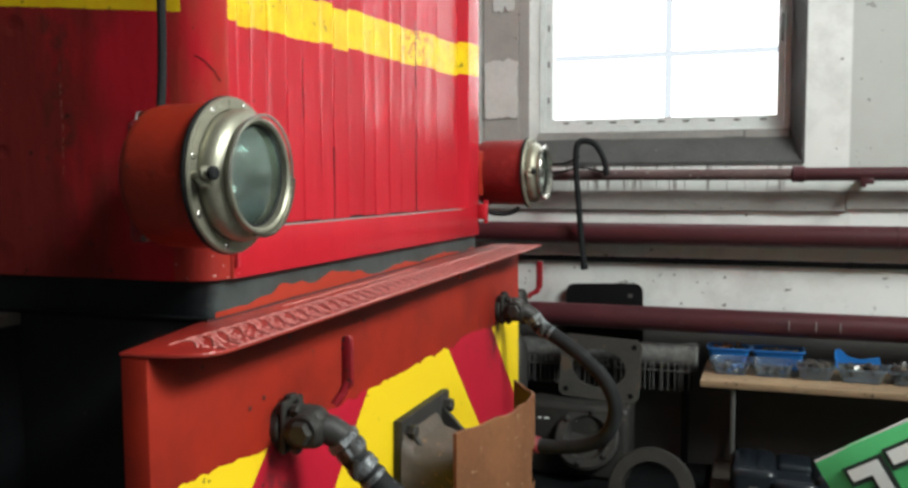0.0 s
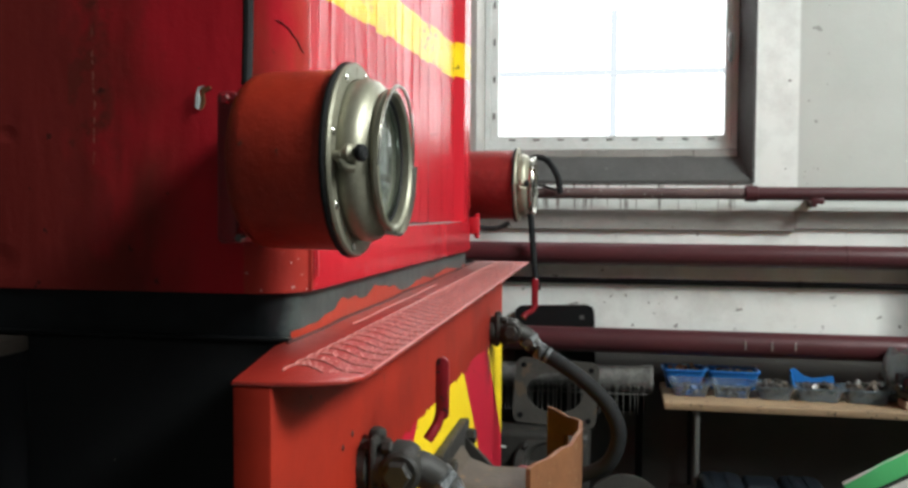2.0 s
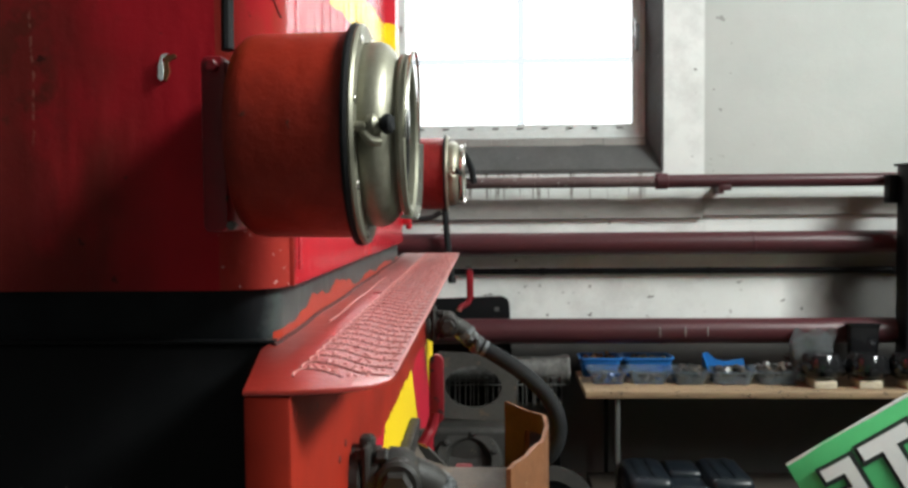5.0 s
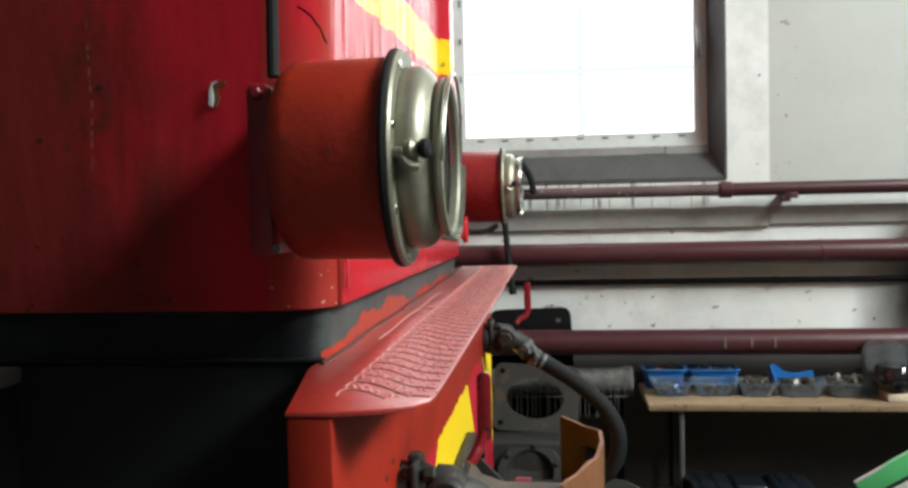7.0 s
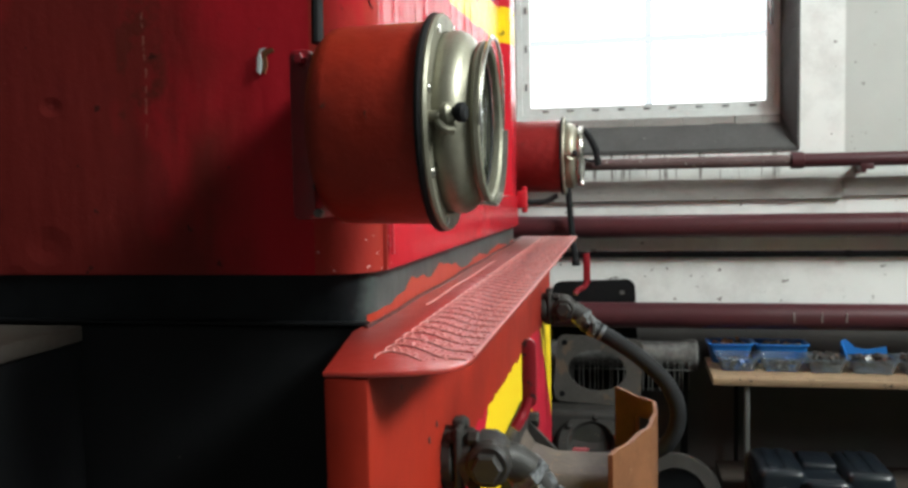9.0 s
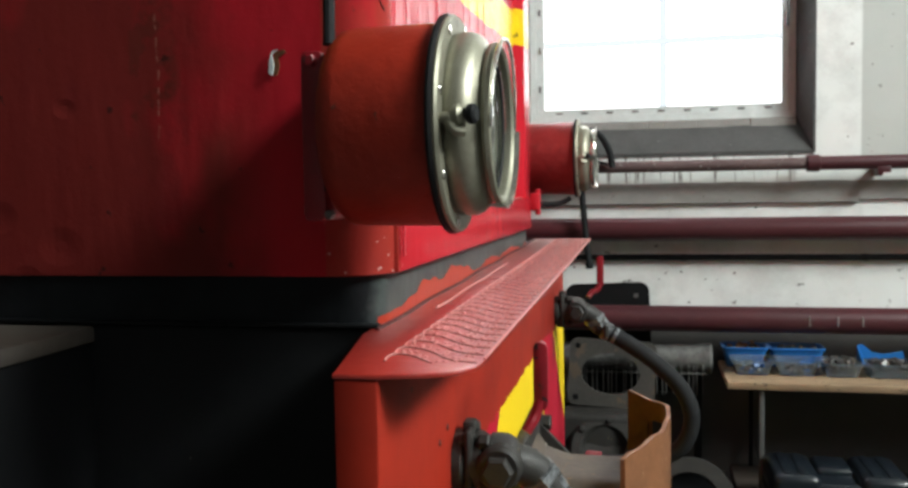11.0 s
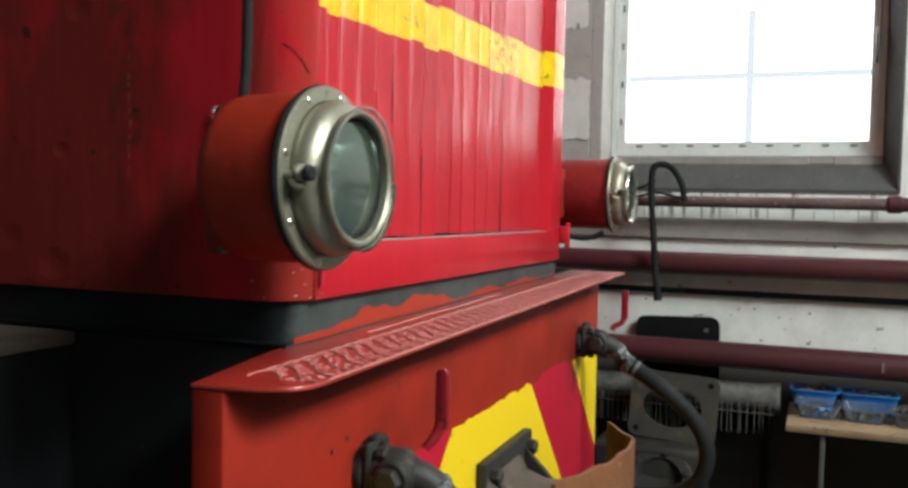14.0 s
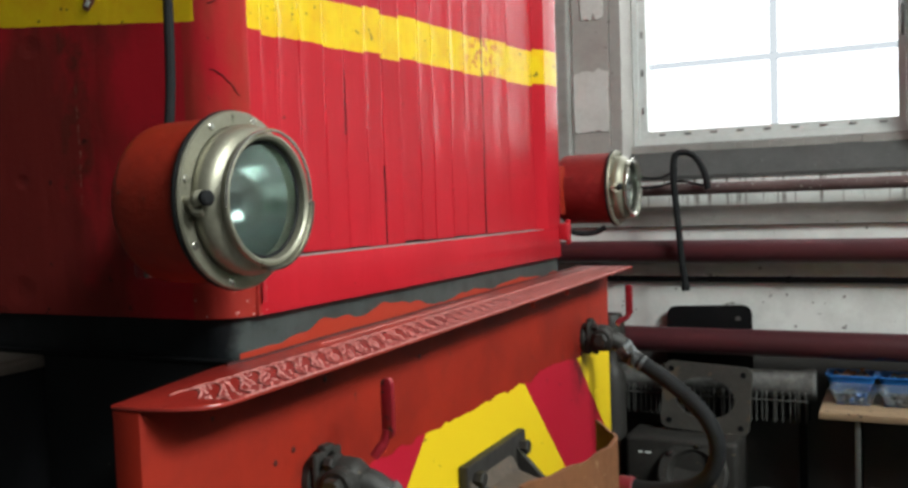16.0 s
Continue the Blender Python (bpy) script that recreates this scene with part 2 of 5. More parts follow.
def wall_plaster():
    """Off-white limewash over plaster, with dark knocks, drips under the upper pipe and a black dado below."""
    m, n, l, b = nodes_of("wall_plaster")
    pos = n.new("ShaderNodeNewGeometry").outputs["Position"]
    sep = n.new("ShaderNodeSeparateXYZ")
    l.new(pos, sep.inputs[0])
    x, y, z = sep.outputs
    f = noise_node(n, l, 2.2, 6)
    c = mix(n, l, ramp(n, l, f, 0.35, 0.7), (0.82, 0.845, 0.82), (0.70, 0.725, 0.70))
    smooth_part = calc(n, l, "MULTIPLY", ramp(n, l, x, 0.893, 0.899), ramp(n, l, z, 1.40, 1.42))
    c = mix(n, l, smooth_part, c, mix(n, l, ramp(n, l, f, 0.35, 0.7), (0.52, 0.545, 0.515), (0.45, 0.475, 0.445)))
    # rougher, dirtier render beside and under the window
    rough_part = ramp(n, l, x, 0.905, 0.895)
    dirt = calc(n, l, "MULTIPLY", ramp(n, l, noise_node(n, l, 9, 6, 0.7), 0.45, 0.68), rough_part)
    c = mix(n, l, calc(n, l, "MULTIPLY", dirt, 0.28), c, (0.30, 0.29, 0.27))
    drip = calc(n, l, "MULTIPLY", ramp(n, l, noise_node(n, l, 1.0, 3, 0.6, stretch=(70, 1, 3)), 0.56, 0.62), calc(n, l, "MULTIPLY", ramp(n, l, z, 1.37, 1.40), ramp(n, l, x, 0.72, 0.68)))
    c = mix(n, l, calc(n, l, "MULTIPLY", drip, 0.8), c, (0.13, 0.10, 0.085))
    spots = ramp(n, l, noise_node(n, l, 24, 3, 0.55, stretch=(0.8, 1, 1.6)), 0.685, 0.71)
    c = mix(n, l, calc(n, l, "MULTIPLY", spots, calc(n, l, "MULTIPLY", ramp(n, l, z, 1.2, 1.1), 0.8)), c, (0.10, 0.09, 0.08))
    few = ramp(n, l, noise_node(n, l, 30, 2, 0.5), 0.72, 0.735)
    c = mix(n, l, calc(n, l, "MULTIPLY", few, calc(n, l, "MULTIPLY", ramp(n, l, x, 1.1, 0.85), 0.8)), c, (0.12, 0.10, 0.09))
    # soft shadow painted into the wall colour towards its right end
    end_shade = ramp(n, l, calc(n, l, "ADD", x, calc(n, l, "MULTIPLY", noise_node(n, l, 3, 3), 0.3)), 1.34, 1.52)
    end_shade = calc(n, l, "MULTIPLY", end_shade, ramp(n, l, z, 1.38, 1.15))
    c = mix(n, l, calc(n, l, "MULTIPLY", end_shade, 0.93), c, (0.035, 0.033, 0.030))
    dado = calc(n, l, "LESS_THAN", z, calc(n, l, "MULTIPLY_ADD", noise_node(n, l, 8, 3), 0.03, 0.895))
    c = mix(n, l, dado, c, mix(n, l, ramp(n, l, f, 0.35, 0.7), (0.075, 0.070, 0.066), (0.045, 0.042, 0.040)))
    l.new(c, b.inputs["Base Color"])
    b.inputs["Roughness"].default_value = 0.75
    bumped(n, l, b, calc(n, l, "ADD", noise_node(n, l, 18, 5), calc(n, l, "MULTIPLY", noise_node(n, l, 130, 3), 0.3)), 0.35, 0.004)
    return m


M_HOOD, M_BEAM, M_PLINTH, M_WALL = hood_paint(), beam_paint(), plinth_paint(), wall_plaster()
M_RED = surface("red_enamel", RED, RED2, 0.33, speck=(0.07, 0.02, 0.015), speck_at=0.72)
M_PRIMER = surface("orange_red_paint", (0.32, 0.023, 0.010), (0.19, 0.014, 0.008), 0.45, big=11, small=60, bump=0.55, depth=0.006, gloss=0.35, speck=(0.10, 0.03, 0.02), speck_at=0.70)
M_DULLRED = surface("dull_red_paint", (0.24, 0.020, 0.020), (0.15, 0.014, 0.014), 0.42, big=16, small=60, bump=0.7, depth=0.008, gloss=0.35, speck=(0.10, 0.03, 0.02), speck_at=0.70)
M_TREAD = surface("tread_paint", (0.36, 0.026, 0.016), (0.27, 0.018, 0.014), 0.30, big=20, small=150, bump=0.6, depth=0.003, gloss=0.6, rough_var=0.10)
M_TREAD.node_tree.nodes["Principled BSDF"].inputs["Coat Weight"].default_value = 0.85
M_TREAD.node_tree.nodes["Principled BSDF"].inputs["Coat Roughness"].default_value = 0.26
M_GRIME = surface("grimy_red_paint", (0.060, 0.012, 0.011), (0.030, 0.010, 0.010), 0.5, big=40, small=200, gloss=0.3)
# pale pink puts the tread's sparkle and highlights into base colour
M_GLINT = surface("pale_glint_paint", (0.52, 0.23, 0.21), (0.42, 0.10, 0.085), 0.5, big=40, small=200, gloss=0.3)
M_HANDLE = surface("crimson_paint", (0.24, 0.008, 0.016), (0.15, 0.007, 0.012), 0.35, speck=(0.03, 0.02, 0.02), speck_at=0.66)
M_BLACK = surface("black_paint", (0.004, 0.0045, 0.005), (0.008, 0.008, 0.009), 0.5, speck=(0.06, 0.055, 0.05), speck_at=0.76, gloss=0.15)
M_RIM = surface("dull_nickel", (0.33, 0.32, 0.25), (0.22, 0.21, 0.155), 0.44, metal=0.65, big=18, small=160, speck=(0.10, 0.09, 0.06), speck_at=0.70)
M_CHROME = surface("bright_steel", (0.62, 0.61, 0.56), (0.45, 0.44, 0.38), 0.25, metal=0.95, big=30)
M_RUBBER = surface("black_rubber", (0.012, 0.0125, 0.0135), (0.022, 0.023, 0.024), 0.7, gloss=0.15, big=20, small=200)
M_IRON = surface("greasy_cast_iron", (0.032, 0.030, 0.027), (0.016, 0.015, 0.014), 0.55, metal=0.1, gloss=0.35, big=30, small=140, bump=0.6, speck=(0.12, 0.09, 0.06), speck_at=0.68)
M_RUSTY = surface("rusted_steel", (0.20, 0.085, 0.040), (0.10, 0.044, 0.023), 0.55, metal=0.0, big=10, small=90, bump=0.3, speck=(0.30, 0.19, 0.11), speck_at=0.66, gloss=0.12)
# darker copy of the rust for the bumper plate's unlit inner side
M_SHADERUST = surface("shaded_rust", (0.075, 0.026, 0.016), (0.035, 0.014, 0.010), 0.7, big=14, small=90, bump=0.4, gloss=0.1)
M_BROWNIRON = surface("brown_oxide_casting", (0.10, 0.075, 0.055), (0.045, 0.038, 0.032), 0.6, metal=0.2, big=14, small=90, bump=0.6, speck=(0.20, 0.11, 0.05), speck_at=0.64)
M_FLANGE = surface("oily_plate", (0.075, 0.070, 0.062), (0.035, 0.033, 0.030), 0.5, metal=0.2, big=9, small=90, bump=0.6, speck=(0.105, 0.078, 0.055), speck_at=0.60, speck_scale=11.0)
M_PIPE = surface("maroon_pipe_paint", (0.075, 0.018, 0.022), (0.048, 0.014, 0.018), 0.38, big=9, speck=(0.28, 0.22, 0.20), speck_at=0.74, stretch=(0.4, 1, 1))
M_DUSTYPIPE = surface("dusty_maroon_paint", (0.13, 0.085, 0.080), (0.060, 0.028, 0.030), 0.6, big=14, small=90, speck=(0.30, 0.28, 0.26), speck_at=0.64, stretch=(0.5, 1, 1))
M_PVC = surface("dirty_white_plastic", (0.72, 0.76, 0.75), (0.54, 0.57, 0.55), 0.35, big=8, small=60, amount=0.7, bump=0.1)
# cement darkened to carry the shade of the sill's slope
M_SILLSHADE = surface("shaded_cement", (0.075, 0.075, 0.072), (0.045, 0.045, 0.043), 0.9, big=12, small=90, bump=0.5, depth=0.003, speck=(0.20, 0.20, 0.19), speck_at=0.70)
M_BAND = surface("grey_cement_band", (0.33, 0.32, 0.30), (0.20, 0.195, 0.18), 0.9, big=8, small=60, bump=0.4, depth=0.004, speck=(0.06, 0.055, 0.05), speck_at=0.70, stretch=(0.5, 1, 1))
M_RENDER = surface("brown_grey_render", (0.40, 0.385, 0.36), (0.30, 0.285, 0.265), 0.9, big=9, small=70, bump=0.4, depth=0.003, speck=(0.10, 0.08, 0.07), speck_at=0.71)
M_FLAKE = surface("old_limewash_sheet", (0.66, 0.665, 0.64), (0.52, 0.52, 0.49), 0.85, big=10, small=80, bump=0.3, speck=(0.22, 0.20, 0.18), speck_at=0.72)
M_DUSTTUBE = surface("dusty_tube", (0.20, 0.20, 0.19), (0.035, 0.034, 0.032), 0.7, big=5, small=50, amount=1.0, bump=0.4)
M_FIN = surface("dusty_tin", (0.105, 0.104, 0.098), (0.05, 0.049, 0.046), 0.6, metal=0.1, big=20)
M_FLOOR = surface("oily_concrete", (0.11, 0.106, 0.10), (0.055, 0.052, 0.05), 0.65, big=2.5, small=40, bump=0.4)
M_ROOM = surface("old_limewash", (0.16, 0.16, 0.15), (0.10, 0.10, 0.095), 0.85, big=1.5, small=30)
M_WOOD = surface("worn_plywood", (0.37, 0.255, 0.15), (0.17, 0.115, 0.07), 0.7, amount=0.9, big=9, small=70, stretch=(0.25, 2, 2), bump=0.3, speck=(0.05, 0.038, 0.026), speck_at=0.63)
M_PALEWOOD = surface("pale_split_wood", (0.62, 0.56, 0.44), (0.36, 0.29, 0.19), 0.7, big=30, small=120, stretch=(0.5, 2, 2), bump=0.4)
M_DARKWOOD = surface("dusty_old_board", (0.060, 0.048, 0.038), (0.030, 0.024, 0.020), 0.75, big=6, small=60, stretch=(0.3, 2, 2), bump=0.4)
M_GALV = surface("scuffed_zinc", (0.17, 0.18, 0.185), (0.028, 0.029, 0.031), 0.45, metal=0.4, big=50, small=200, amount=1.0, bump=0.4)
M_STEEL = surface("grey_steel", (0.16, 0.16, 0.155), (0.09, 0.09, 0.088), 0.45, metal=0.7, big=20)


def glass(name, colour=(1, 1, 1), rough=0.02, ior=1.45):
    m, n, l, b = nodes_of(name)
    b.inputs["Base Color"].default_value = (*colour, 1)
    b.inputs["Roughness"].default_value = rough
    b.inputs["Transmission Weight"].default_value = 1.0
    b.inputs["IOR"].default_value = ior
    return m


def plain(name, colour, rough=0.4, metal=0.0, alpha_trans=0.0):
    m, n, l, b = nodes_of(name)
    f = noise_node(n, l, 40, 3)
    l.new(mix(n, l, calc(n, l, "MULTIPLY", f, 0.5), colour, tuple(v * 0.7 for v in colour)), b.inputs["Base Color"])
    b.inputs["Roughness"].default_value, b.inputs["Metallic"].default_value = rough, metal
    b.inputs["Transmission Weight"].default_value = alpha_trans
    bumped(n, l, b, noise_node(n, l, 90, 3), 0.15, 0.001)
    return m


M_LENS = glass("lens_glass", (0.86, 0.95, 0.92), 0.06)
M_REFLECTOR = plain("reflector_silver", (0.72, 0.79, 0.77), 0.20, 0.9)
M_PANE = glass("window_glass", (1, 1, 1), 0.0, 1.02)
M_BLUE = plain("blue_plastic", (0.016, 0.15, 0.46), 0.35)
M_CLEAR = plain("clear_plastic", (0.70, 0.82, 0.92), 0.10, 0.0, 0.93)
M_BAG = plain("cloudy_plastic_film", (0.30, 0.32, 0.33), 0.25, 0.0, 0.75)
M_GLOSSBLACK = plain("gloss_black_plastic", (0.012, 0.012, 0.013), 0.12)
M_CASE = plain("slate_plastic", (0.010, 0.014, 0.019), 0.28)
M_GREEN = plain("green_sack_print", (0.10, 0.56, 0.20), 0.35)
M_WHITEPRINT = plain("white_print", (0.78, 0.80, 0.78), 0.4)
M_BLACKPRINT = plain("black_print", (0.02, 0.03, 0.025), 0.4)
M_REDTAPE = plain("red_tape", (0.22, 0.018, 0.028), 0.5)


def backdrop_glow():
    m = bpy.data.materials.new("white_overcast")
    m.use_nodes = True
    n, l = m.node_tree.nodes, m.node_tree.links
    n.remove(n["Principled BSDF"])
    e = n.new("ShaderNodeEmission")
    e.inputs[0].default_value, e.inputs[1].default_value = (0.97, 0.99, 1.0, 1), 2.6
    l.new(e.outputs[0], n["Material Output"].inputs[0])
    return m


def pale_translucent():
    m = bpy.data.materials.new("glare_washed_bar")
    m.use_nodes = True
    n, l = m.node_tree.nodes, m.node_tree.links
    n.remove(n["Principled BSDF"])
    e = n.new("ShaderNodeBsdfTransparent")
    # see-through tint puts the window's glare over the bars into their material
    e.inputs[0].default_value = (0.565, 0.585, 0.60, 1)
    l.new(e.outputs[0], n["Material Output"].inputs[0])
    return m


M_SKYWHITE, M_BAR = backdrop_glow(), pale_translucent()

# ---- mesh helpers ----
PLACES = {}


def thing(name, at, label, category, group="", kind=""):
    ob = new(name)
    ob.empty_display_size = 0.05
    ob.location = at
    PLACES[ob.name] = Matrix.Translation(at)
    return tagged(ob, label, category, group, kind)


def part(name, bm, material, parent=None, label="", smooth=True):
    """Links a bmesh, drawn in world coordinates, as one mesh under a thing or a part."""
    bmesh.ops.recalc_face_normals(bm, faces=bm.faces)
    me = bpy.data.meshes.new(name)
    bm.to_mesh(me)
    bm.free()
    me.materials.append(material)
    ob = new(name, me)
    if smooth:
        soften(ob)
    if parent is not None:
        ob.parent = parent
        ob.matrix_parent_inverse = PLACES.get(parent.name, Matrix.Identity(4)).inverted()
    if label:
        ob["label"] = label
    return ob


def box(x0, x1, y0, y1, z0, z1, bevel=0.0, bm=None, m=None, segs=2):
    bm = bm or bmesh.new()
    vs = [bm.verts.new(Vector(p)) for p in ((x0, y0, z0), (x1, y0, z0), (x1, y1, z0), (x0, y1, z0), (x0, y0, z1), (x1, y0, z1), (x1, y1, z1), (x0, y1, z1))]
    fs = [bm.faces.new([vs[i] for i in q]) for q in ((0, 3, 2, 1), (4, 5, 6, 7), (0, 1, 5, 4), (1, 2, 6, 5), (2, 3, 7, 6), (3, 0, 4, 7))]
    made = vs
    if bevel:
        es = list({e for f in fs for e in f.edges})
        out = bmesh.ops.bevel(bm, geom=es, offset=bevel, segments=segs, affect="EDGES", profile=0.5)
        made = list({v for v in out["verts"]} | {v for v in vs if v.is_valid})
    if m is not None:
        bmesh.ops.transform(bm, matrix=m, verts=made)
    return bm


def frame_of(a, b):
    """A matrix at a whose z runs towards b."""
    a, b = Vector(a), Vector(b)
    return Matrix.Translation(a) @ (b - a).to_track_quat("Z", "Y").to_matrix().to_4x4()


def lathe(profile, m=None, segs=32, bm=None, closed=False):
    """Turns (radius, height) pairs round z, then lays them by m."""
    bm = bm or bmesh.new()
    m = m or Matrix.Identity(4)
    rings = []
    for r, h in profile:
        if r < 1e-6:
            rings.append([bm.verts.new(m @ Vector((0, 0, h)))])
        else:
            rings.append([bm.verts.new(m @ Vector((r * math.cos(2 * math.pi * k / segs), r * math.sin(2 * math.pi * k / segs), h))) for k in range(segs)])
    pairs = list(zip(rings, rings[1:])) + ([(rings[-1], rings[0])] if closed else [])
    for a, b in pairs:
        for k in range(segs):
            q = [a[k % len(a)], a[(k + 1) % len(a)], b[(k + 1) % len(b)], b[k % len(b)]]
            q = list(dict.fromkeys(q))
            if len(q) > 2:
                bm.faces.new(q)
    return bm


def rod(a, b, r, segs=16, r2=None, bm=None, edge=0.0):
    h = (Vector(b) - Vector(a)).length
    r2 = r if r2 is None else r2
    e = min(edge, r * 0.5)
    prof = [(0, 0), (r - e, 0), (r, e), (r2, h - e), (r2 - e, h), (0, h)] if e else [(0, 0), (r, 0), (r2, h), (0, h)]
    return lathe(prof, frame_of(a, b), segs, bm)


def smooth_path(points, steps=8):
    p = [Vector(q) for q in points]
    p = [2 * p[0] - p[1]] + p + [2 * p[-1] - p[-2]]
    out = []
    for i in range(1, len(p) - 2):
        for k in range(steps):
            t = k / steps
            a, b, c, d = p[i - 1], p[i], p[i + 1], p[i + 2]
            out.append(0.5 * (2 * b + (c - a) * t + (2 * a - 5 * b + 4 * c - d) * t * t + (3 * b - a - 3 * c + d) * t ** 3))
    return out + [p[-2]]


def sweep(points, r, segs=12, steps=8, bm=None):
    """A round hose or cable along a smooth line."""
    bm = bm or bmesh.new()
    path = smooth_path(points, steps)
    up = Vector((0.13, 0.21, 0.97))
    rings = []
    for i, q in enumerate(path):
        t = (path[min(i + 1, len(path) - 1)] - path[max(i - 1, 0)]).normalized()
        u = t.cross(up).normalized()
        v = u.cross(t)
        up = v
        rings.append([bm.verts.new(q + r * (math.cos(2 * math.pi * k / segs) * u + math.sin(2 * math.pi * k / segs) * v)) for k in range(segs)])
    for a, b in zip(rings, rings[1:]):
        for k in range(segs):
            bm.faces.new([a[k], a[(k + 1) % segs], b[(k + 1) % segs], b[k]])
    bm.faces.new(rings[0]), bm.faces.new(rings[-1][::-1])
    return bm


def prism(outline, axis, lo, hi, bm=None, bevel=0.0):
    """Extrudes a flat outline of (u, v) pairs along an axis; the other two axes keep their order."""
    bm = bm or bmesh.new()

    def at(u, v, w):
        return Vector({"x": (w, u, v), "y": (u, w, v), "z": (u, v, w)}[axis])

    a = [bm.verts.new(at(u, v, lo)) for u, v in outline]
    b = [bm.verts.new(at(u, v, hi)) for u, v in outline]
    n = len(a)
    caps = [bm.faces.new(a[::-1]), bm.faces.new(b)]
    for k in range(n):
        bm.faces.new([a[k], a[(k + 1) % n], b[(k + 1) % n], b[k]])
    if bevel:
        es = list({e for f in caps for e in f.edges})
        bmesh.ops.bevel(bm, geom=es, offset=bevel, segments=2, affect="EDGES", profile=0.5)
    return bm


def rounded(u0, u1, v0, v1, r, n=5):
    out = []
    for cu, cv, a0 in ((u1 - r, v1 - r, 0), (u0 + r, v1 - r, 90), (u0 + r, v0 + r, 180), (u1 - r, v0 + r, 270)):
        for k in range(n + 1):
            a = radians(a0 + 90 * k / n)
            out.append((cu + r * math.cos(a), cv + r * math.sin(a)))
    return out


def holed(outer, inner, axis, lo, hi, bm=None):
    """A plate between two outlines with the same number of points."""
    bm = bm or bmesh.new()

    def at(u, v, w):
        return Vector({"x": (w, u, v), "y": (u, w, v), "z": (u, v, w)}[axis])

    ring = [[bm.verts.new(at(u, v, w)) for u, v in o] for o in (outer, inner) for w in (lo, hi)]
    n = len(outer)
    for a, b in ((0, 1), (1, 3), (3, 2), (2, 0)):
        for k in range(n):
            bm.faces.new([ring[a][k], ring[a][(k + 1) % n], ring[b][(k + 1) % n], ring[b][k]])
    return bm


def soften(ob, angle=35):
    for p in ob.data.polygons:
        p.use_smooth = True
    me = ob.data
    bm = bmesh.new()
    bm.from_mesh(me)
    for e in bm.edges:
        if len(e.link_faces) == 2 and e.calc_face_angle(0) > radians(angle):
            e.smooth = False
    bm.to_mesh(me)
    bm.free()
    return ob

# ---- structure ----
WY = 2.18                                   # inner face of the window wall
X0, X1, Y0, Z1 = -5.0, 4.0, -3.6, 5.6
WX0, WX1, WZ0, WZ1 = -0.17, 0.757, 1.475, 2.95


def setting(name, bm, material, label, category, smooth=True):
    return tagged(part(name, bm, material, None, label, smooth), label, category, "", "structure")


setting("floor", box(X0 - 0.3, X1 + 0.3, Y0 - 0.3, WY + 0.4, -0.2, 0), M_FLOOR, "dark oily concrete workshop floor", "floor")
setting("ceiling", box(X0 - 0.3, X1 + 0.3, Y0 - 0.3, WY + 0.4, Z1, Z1 + 0.2), M_ROOM, "grey limewashed workshop ceiling", "ceiling")
bm = box(X0, WX0, WY, WY + 0.36, 0, Z1)
box(WX1, X1, WY, WY + 0.36, 0, Z1, bm=bm)
box(WX0, WX1, WY, WY + 0.36, 0, WZ0, bm=bm)
box(WX0, WX1, WY, WY + 0.36, WZ1, Z1, bm=bm)
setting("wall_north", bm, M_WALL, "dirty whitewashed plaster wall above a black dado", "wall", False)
bm = box(X0 - 0.3, X0, Y0, WY + 0.36, 0, Z1)
setting("wall_west", bm, M_ROOM, "plain grey limewashed wall", "wall", False)
setting("wall_south", box(X0, X1, Y0 - 0.3, Y0, 0, Z1), M_ROOM, "plain grey limewashed wall", "wall", False)
SILL = 2.9                                  # high sills of the end windows
bm = box(X1, X1 + 0.3, Y0, WY + 0.36, 0, SILL)
box(X1, X1 + 0.3, Y0, WY + 0.36, 4.8, Z1, bm=bm)
for a, b in ((Y0, -3.1), (-1.7, -1.4), (0.5, WY + 0.36)):
    box(X1, X1 + 0.3, a, b, SILL, 4.8, bm=bm)
setting("wall_east", bm, M_ROOM, "plain grey wall with two large window openings", "wall", False)

for no, (a, b) in enumerate(((-3.1, -1.7), (-1.4, 0.5))):
    w = thing("window_%d" % (no + 2), (X1 + 0.15, 0.5 * (a + b), SILL), "large steel framed workshop window with white sky outside", "window", "", "structure")
    part("window_frame", holed([(a, SILL), (b, SILL), (b, 4.8), (a, 4.8)], [(a + 0.06, SILL + 0.06), (b - 0.06, SILL + 0.06), (b - 0.06, 4.74), (a + 0.06, 4.74)], "x", X1 + 0.10, X1 + 0.16), M_STEEL, w, smooth=False)
    for k in (1, 2):
        part("mullion", box(X1 + 0.11, X1 + 0.15, a + (b - a) * k / 3 - 0.02, a + (b - a) * k / 3 + 0.02, SILL + 0.06, 4.74), M_STEEL, w, smooth=False)
    for k in (1, 2):
        part("glazing_bar", box(X1 + 0.115, X1 + 0.145, a + 0.06, b - 0.06, SILL + 0.63 * k - 0.015, SILL + 0.63 * k + 0.015), M_STEEL, w, smooth=False)
    q = part("pane", box(X1 + 0.128, X1 + 0.132, a + 0.05, b - 0.05, SILL + 0.05, 4.75), M_PANE, w, smooth=False)
    q.visible_shadow = False

